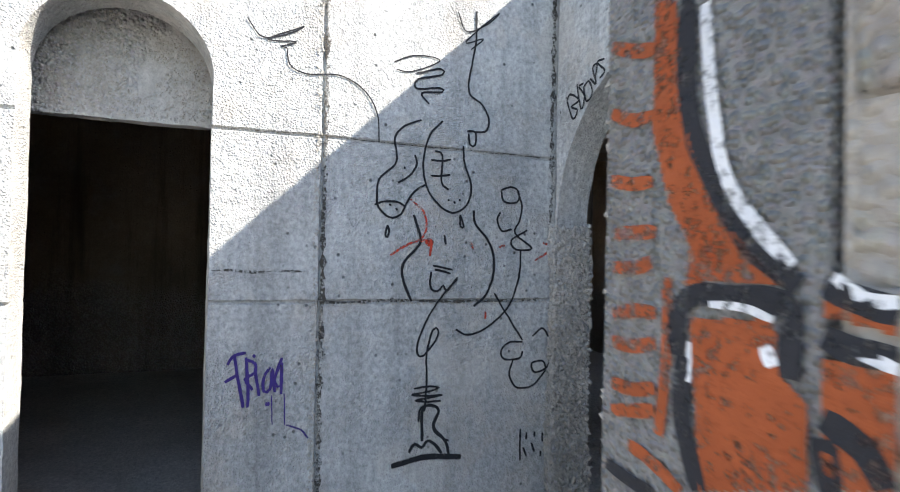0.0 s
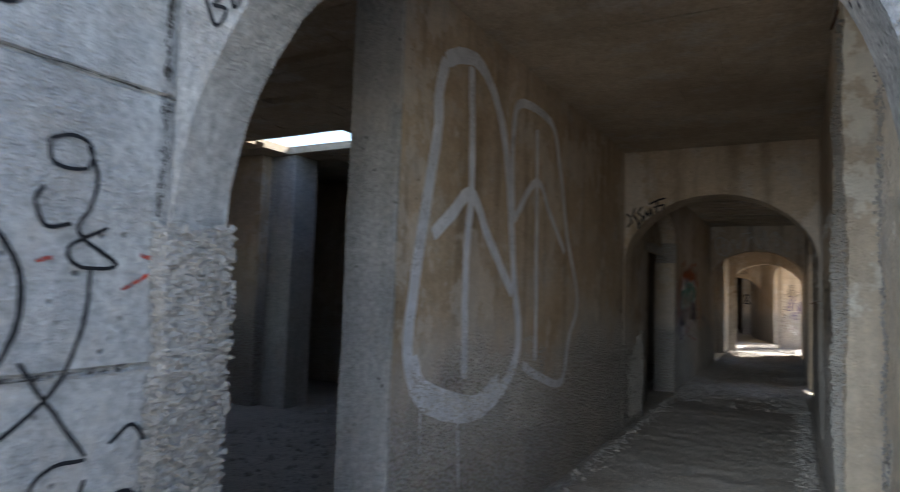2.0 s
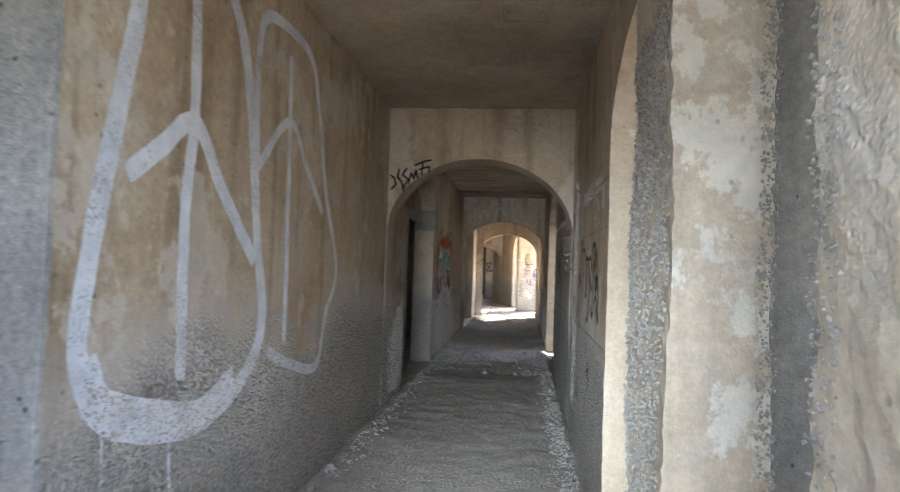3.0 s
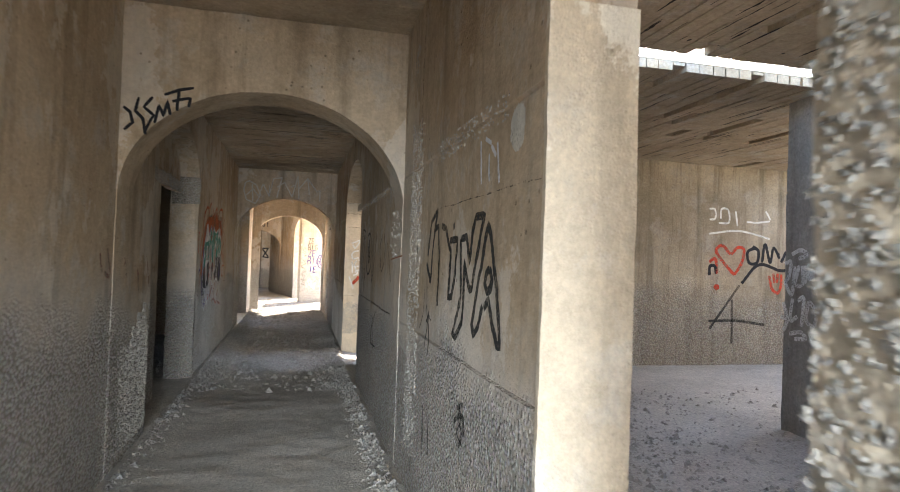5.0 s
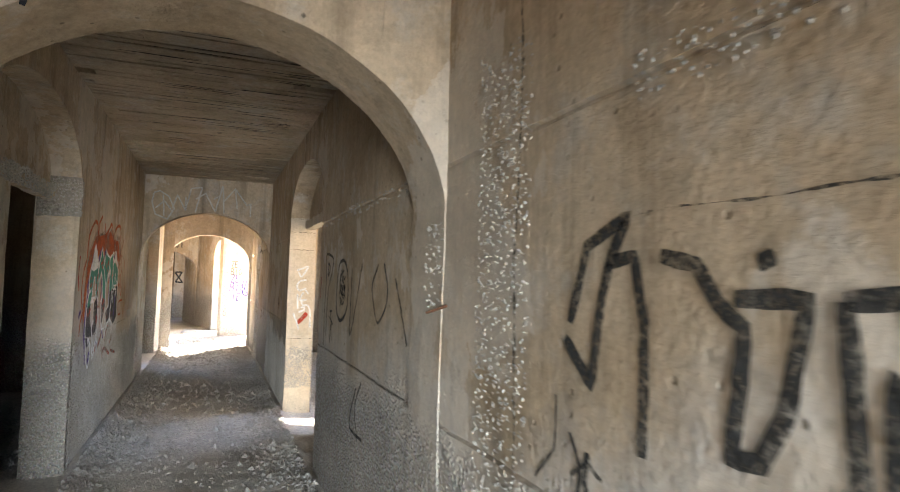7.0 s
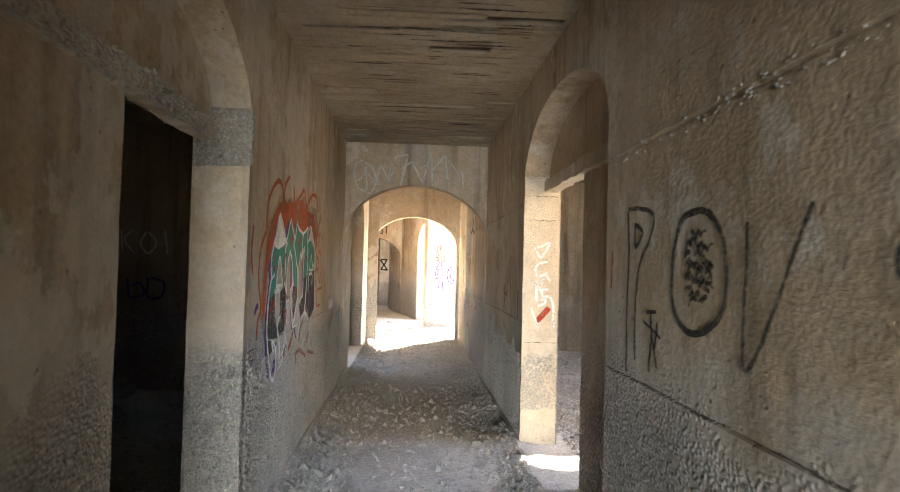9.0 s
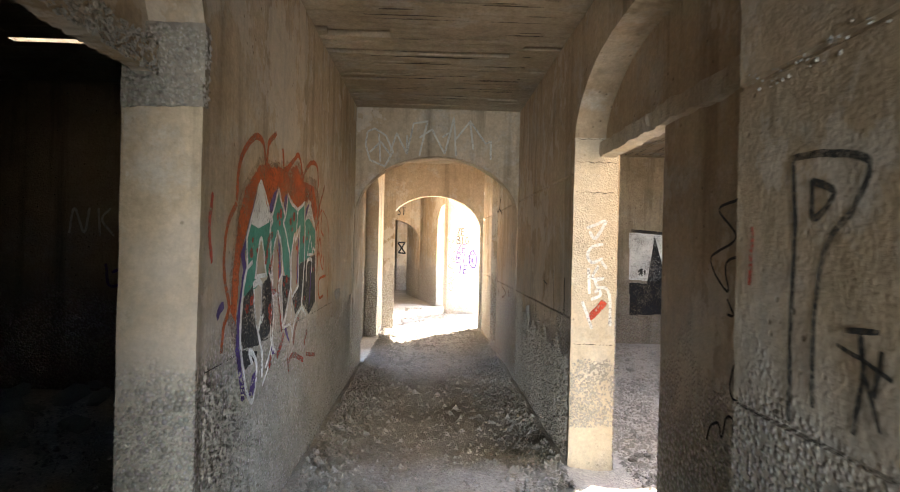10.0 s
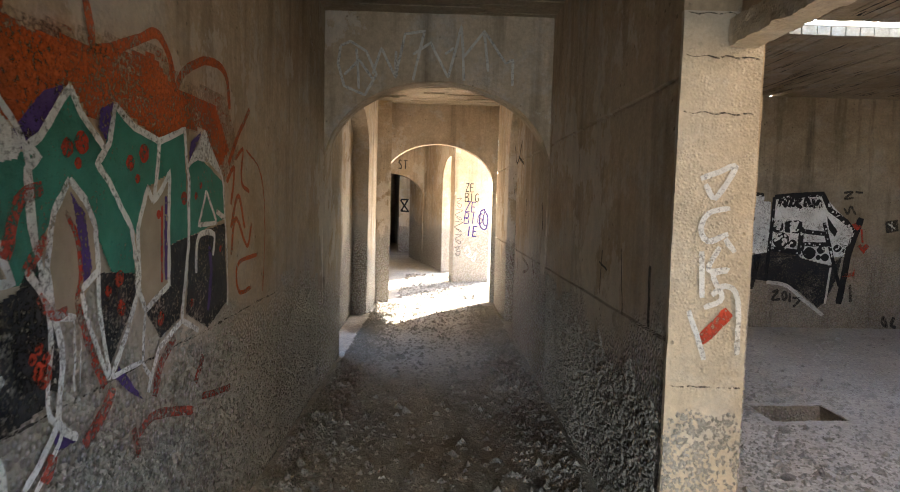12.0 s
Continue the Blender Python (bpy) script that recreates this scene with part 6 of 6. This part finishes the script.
g = Paint(W["wall_painted_block"], "y", 0.578, -1, 0.004)
g.line([(-0.4, 1.49), (-0.37, 1.47), (-0.34, 1.47)], 0.014)
g.line([(-0.38, 1.42), (-0.34, 1.41)], 0.014)
g.done("graffiti", "bluish white mural strokes on blocks", M_WHITE)
g = Paint(W["wall_corridor_east"], "x", -1.12, -1, 0.008)
g.line([(18.18, 0.93), (17.79, 0.83)], 0.03)
g.line([(17.5, 1.0), (17.39, 0.85)], 0.03)
g.line([(17.05, 1.02), (16.63, 0.95), (17.01, 0.87)], 0.03)
g.line([(16.42, 1.08), (16.27, 0.93)], 0.03)
g.done("graffiti", "red scrawled word", M_REDDIM)
g = Paint(W["wall_corridor_east"], "x", -1.12, -1, 0.008)
g.line([(18.0, 2.28), (17.77, 2.06), (17.36, 2.29)], 0.03)
g.line([(17.63, 2.12), (17.21, 2.02)], 0.03)
g.line([(18.08, 1.91), (17.95, 1.7)], 0.03)
g.line([(16.93, 1.64), (16.94, 1.46)], 0.03)
g.line([(15.91, 1.6), (15.85, 1.36)], 0.025)
g.line([(17.75, 1.33), (17.58, 1.05)], 0.03)
g.done("graffiti", "grey scrawls near the bend", M_INKSOFT)

g = Paint(W["wall_corridor_east"], "x", -1.12, -1, 0.008)
g.line([(5.906, 0.865), (5.924, 0.798), (5.87, 0.756), (5.912, 0.684)], 0.024)
g.line([(6.007, 0.771), (5.926, 0.818), (5.841, 0.825), (5.845, 0.745)], 0.024)
g.line([(5.961, 0.844), (5.858, 0.883)], 0.024)
g.line([(6.697, 0.603), (6.678, 0.397)], 0.012)
g.line([(6.56, 0.644), (6.543, 0.447)], 0.012)
g.done("graffiti", "small black stick figure and drips", M_INKSOFT)
g = Paint(W["wall_corridor_east"], "x", -1.12, -1, 0.008)
g.fill([(5.277 + 0.075 * math.cos(i * 0.5) * (1 + 0.15 * math.sin(i * 1.7)), 1.968 + 0.085 * math.sin(i * 0.5)) for i in range(13)])
g.done("plaster_patch", "pale round plaster patch", M_CHALK)
for z in (0.88, 1.94, 2.15, 2.31):
    g = Paint(W["wall_jamb_4"], "y", 12.92, -1, 0.008)
    g.line([(-1.11 + 0.04 * i, z + 0.004 * math.sin(3 * i + z)) for i in range(8)], 0.005, 1.2)
    g.done("dirt_shade_line", "fine dark joint across a jamb", M_DIRT)

STROKES = {"Z": [[(0, 1), (0.9, 1), (0, 0), (1, 0)]], "E": [[(0.9, 1), (0, 1), (0, 0), (0.9, 0)], [(0, 0.52), (0.7, 0.52)]],
           "B": [[(0, 0), (0, 1), (0.8, 0.95), (0.75, 0.58), (0, 0.52), (0.95, 0.42), (0.9, 0.05), (0, 0)]], "I": [[(0.4, 1), (0.4, 0)]],
           "G": [[(0.9, 0.85), (0.5, 1), (0.05, 0.7), (0.1, 0.15), (0.6, 0), (0.95, 0.2), (0.95, 0.48), (0.55, 0.48)]],
           "S": [[(0.95, 0.9), (0.4, 1), (0.1, 0.75), (0.85, 0.35), (0.7, 0), (0.05, 0.08)]], "T": [[(0, 1), (1, 1)], [(0.5, 1), (0.5, 0)]]}


def word(g, text, u, z, size, width, lean=0.0):
    """Hand-sprayed capitals, one after another from u; the letters sway a little."""
    for i, ch in enumerate(text):
        if ch != " ":
            for k in STROKES[ch]:
                g.line([(u + size * (0.62 * i + 0.46 * a + lean * b), z + size * b + 0.03 * size * math.sin(5 * i)) for a, b in k], width, 0.12, True)


g = Paint(W["wall_bend_pier"], "y", 2.15, -1, 0.008)
word(g, "ZE", 1.10, 1.42, 0.20, 0.019, 0.1)
word(g, "BIG", 1.08, 1.18, 0.22, 0.019, 0.1)
word(g, "IE", 1.14, 0.93, 0.20, 0.024, 0.1)
g.line([(1.52, 1.48), (1.42, 1.42), (1.42, 1.14), (1.54, 1.08), (1.58, 1.3), (1.5, 1.46)], 0.026)
g.line([(1.5, 1.42), (1.48, 1.2), (1.56, 1.14)], 0.022)
g.done("graffiti", "purple sprayed letters on a pier", M_PURPLE)
g = Paint(W["wall_bend_pier"], "y", 2.15, -1, 0.008)
word(g, "ZE", 1.10, 1.82, 0.16, 0.016)
word(g, "BIG", 1.09, 1.62, 0.17, 0.016)
for j in range(5):
    z = 0.55 + 0.24 * j
    k = 0.05 * math.sin(7 * j)
    g.line([(0.90, z + 0.14 + k), (1.0 + k, z + 0.17), (0.94 - k, z + 0.08), (1.02, z + 0.06 - k), (0.97 + k, z - 0.02), (0.92, z + 0.04)], 0.010)
g.done("graffiti", "black scribbled letters on a pier", M_INK)
g = Paint(W["wall_bend_pier"], "y", 2.15, -1, 0.008)
g.line([(1.1, 0.62), (1.17, 0.72), (1.22, 0.58), (1.14, 0.56), (1.26, 0.5), (1.34, 0.6), (1.32, 0.44), (1.24, 0.46)], 0.024)
g.done("graffiti", "white scribble on a pier", M_WHITE)
g = Paint(W["wall_arch_4"], "y", 6.0, -1, 0.008)
word(g, "ST", 0.42, 2.43, 0.22, 0.03)
g.done("graffiti", "grey letters above a far arch", M_INKSOFT)
g = Paint(W["pillar_bend"], "y", 9.5, -1, 0.008)
g.line([(1.14, 1.66), (1.38, 1.66), (1.16, 1.3), (1.40, 1.28), (1.14, 1.64)], 0.05, 0.12, True)
g.done("graffiti", "black looped mark on a pillar", M_INK)


def blocks(owner, x0, x1, y, z1, w, h, gap, depth, seed):
    """Courses of concrete blocks standing proud of the mortar, each one a piece."""
    r = random.Random(seed)
    shapes = []
    for _ in range(4):
        bm = bmesh.new()
        bmesh.ops.create_cube(bm, size=1, matrix=Matrix.Diagonal((w - gap, depth, h - gap, 1)))
        bmesh.ops.bevel(bm, geom=bm.edges[:], offset=0.008, segments=1, affect="EDGES")
        for v in bm.verts:
            v.co += Vector((r.uniform(-1, 1), r.uniform(-0.6, 0.6), r.uniform(-1, 1))) * 0.005
        me = bpy.data.meshes.new("block")
        bm.to_mesh(me)
        bm.free()
        me.materials.append(M_BLOCK)
        shapes.append(me)
    row, z = 0, h / 2
    while z < z1:
        x = x0 + w / 2 - (w / 2 if row % 2 else 0)
        while x < x1:
            if x - w / 2 > x0 - 0.01:
                ob = new("block", shapes[r.randrange(4)])
                ob.parent = owner
                ob.matrix_world = pose(x, y + r.uniform(-0.004, 0.004), z, 0, 0, r.uniform(-0.5, 0.5))
            x += w
        z += h
        row += 1


blocks(W["wall_block"], 2.98, 6.0, 7.88, 3.0, 0.40, 0.20, 0.014, 0.06, 3)
blocks(W["wall_painted_block"], -0.40, 0.9, 0.607, 2.5, 0.40, 0.165, 0.012, 0.05, 5)
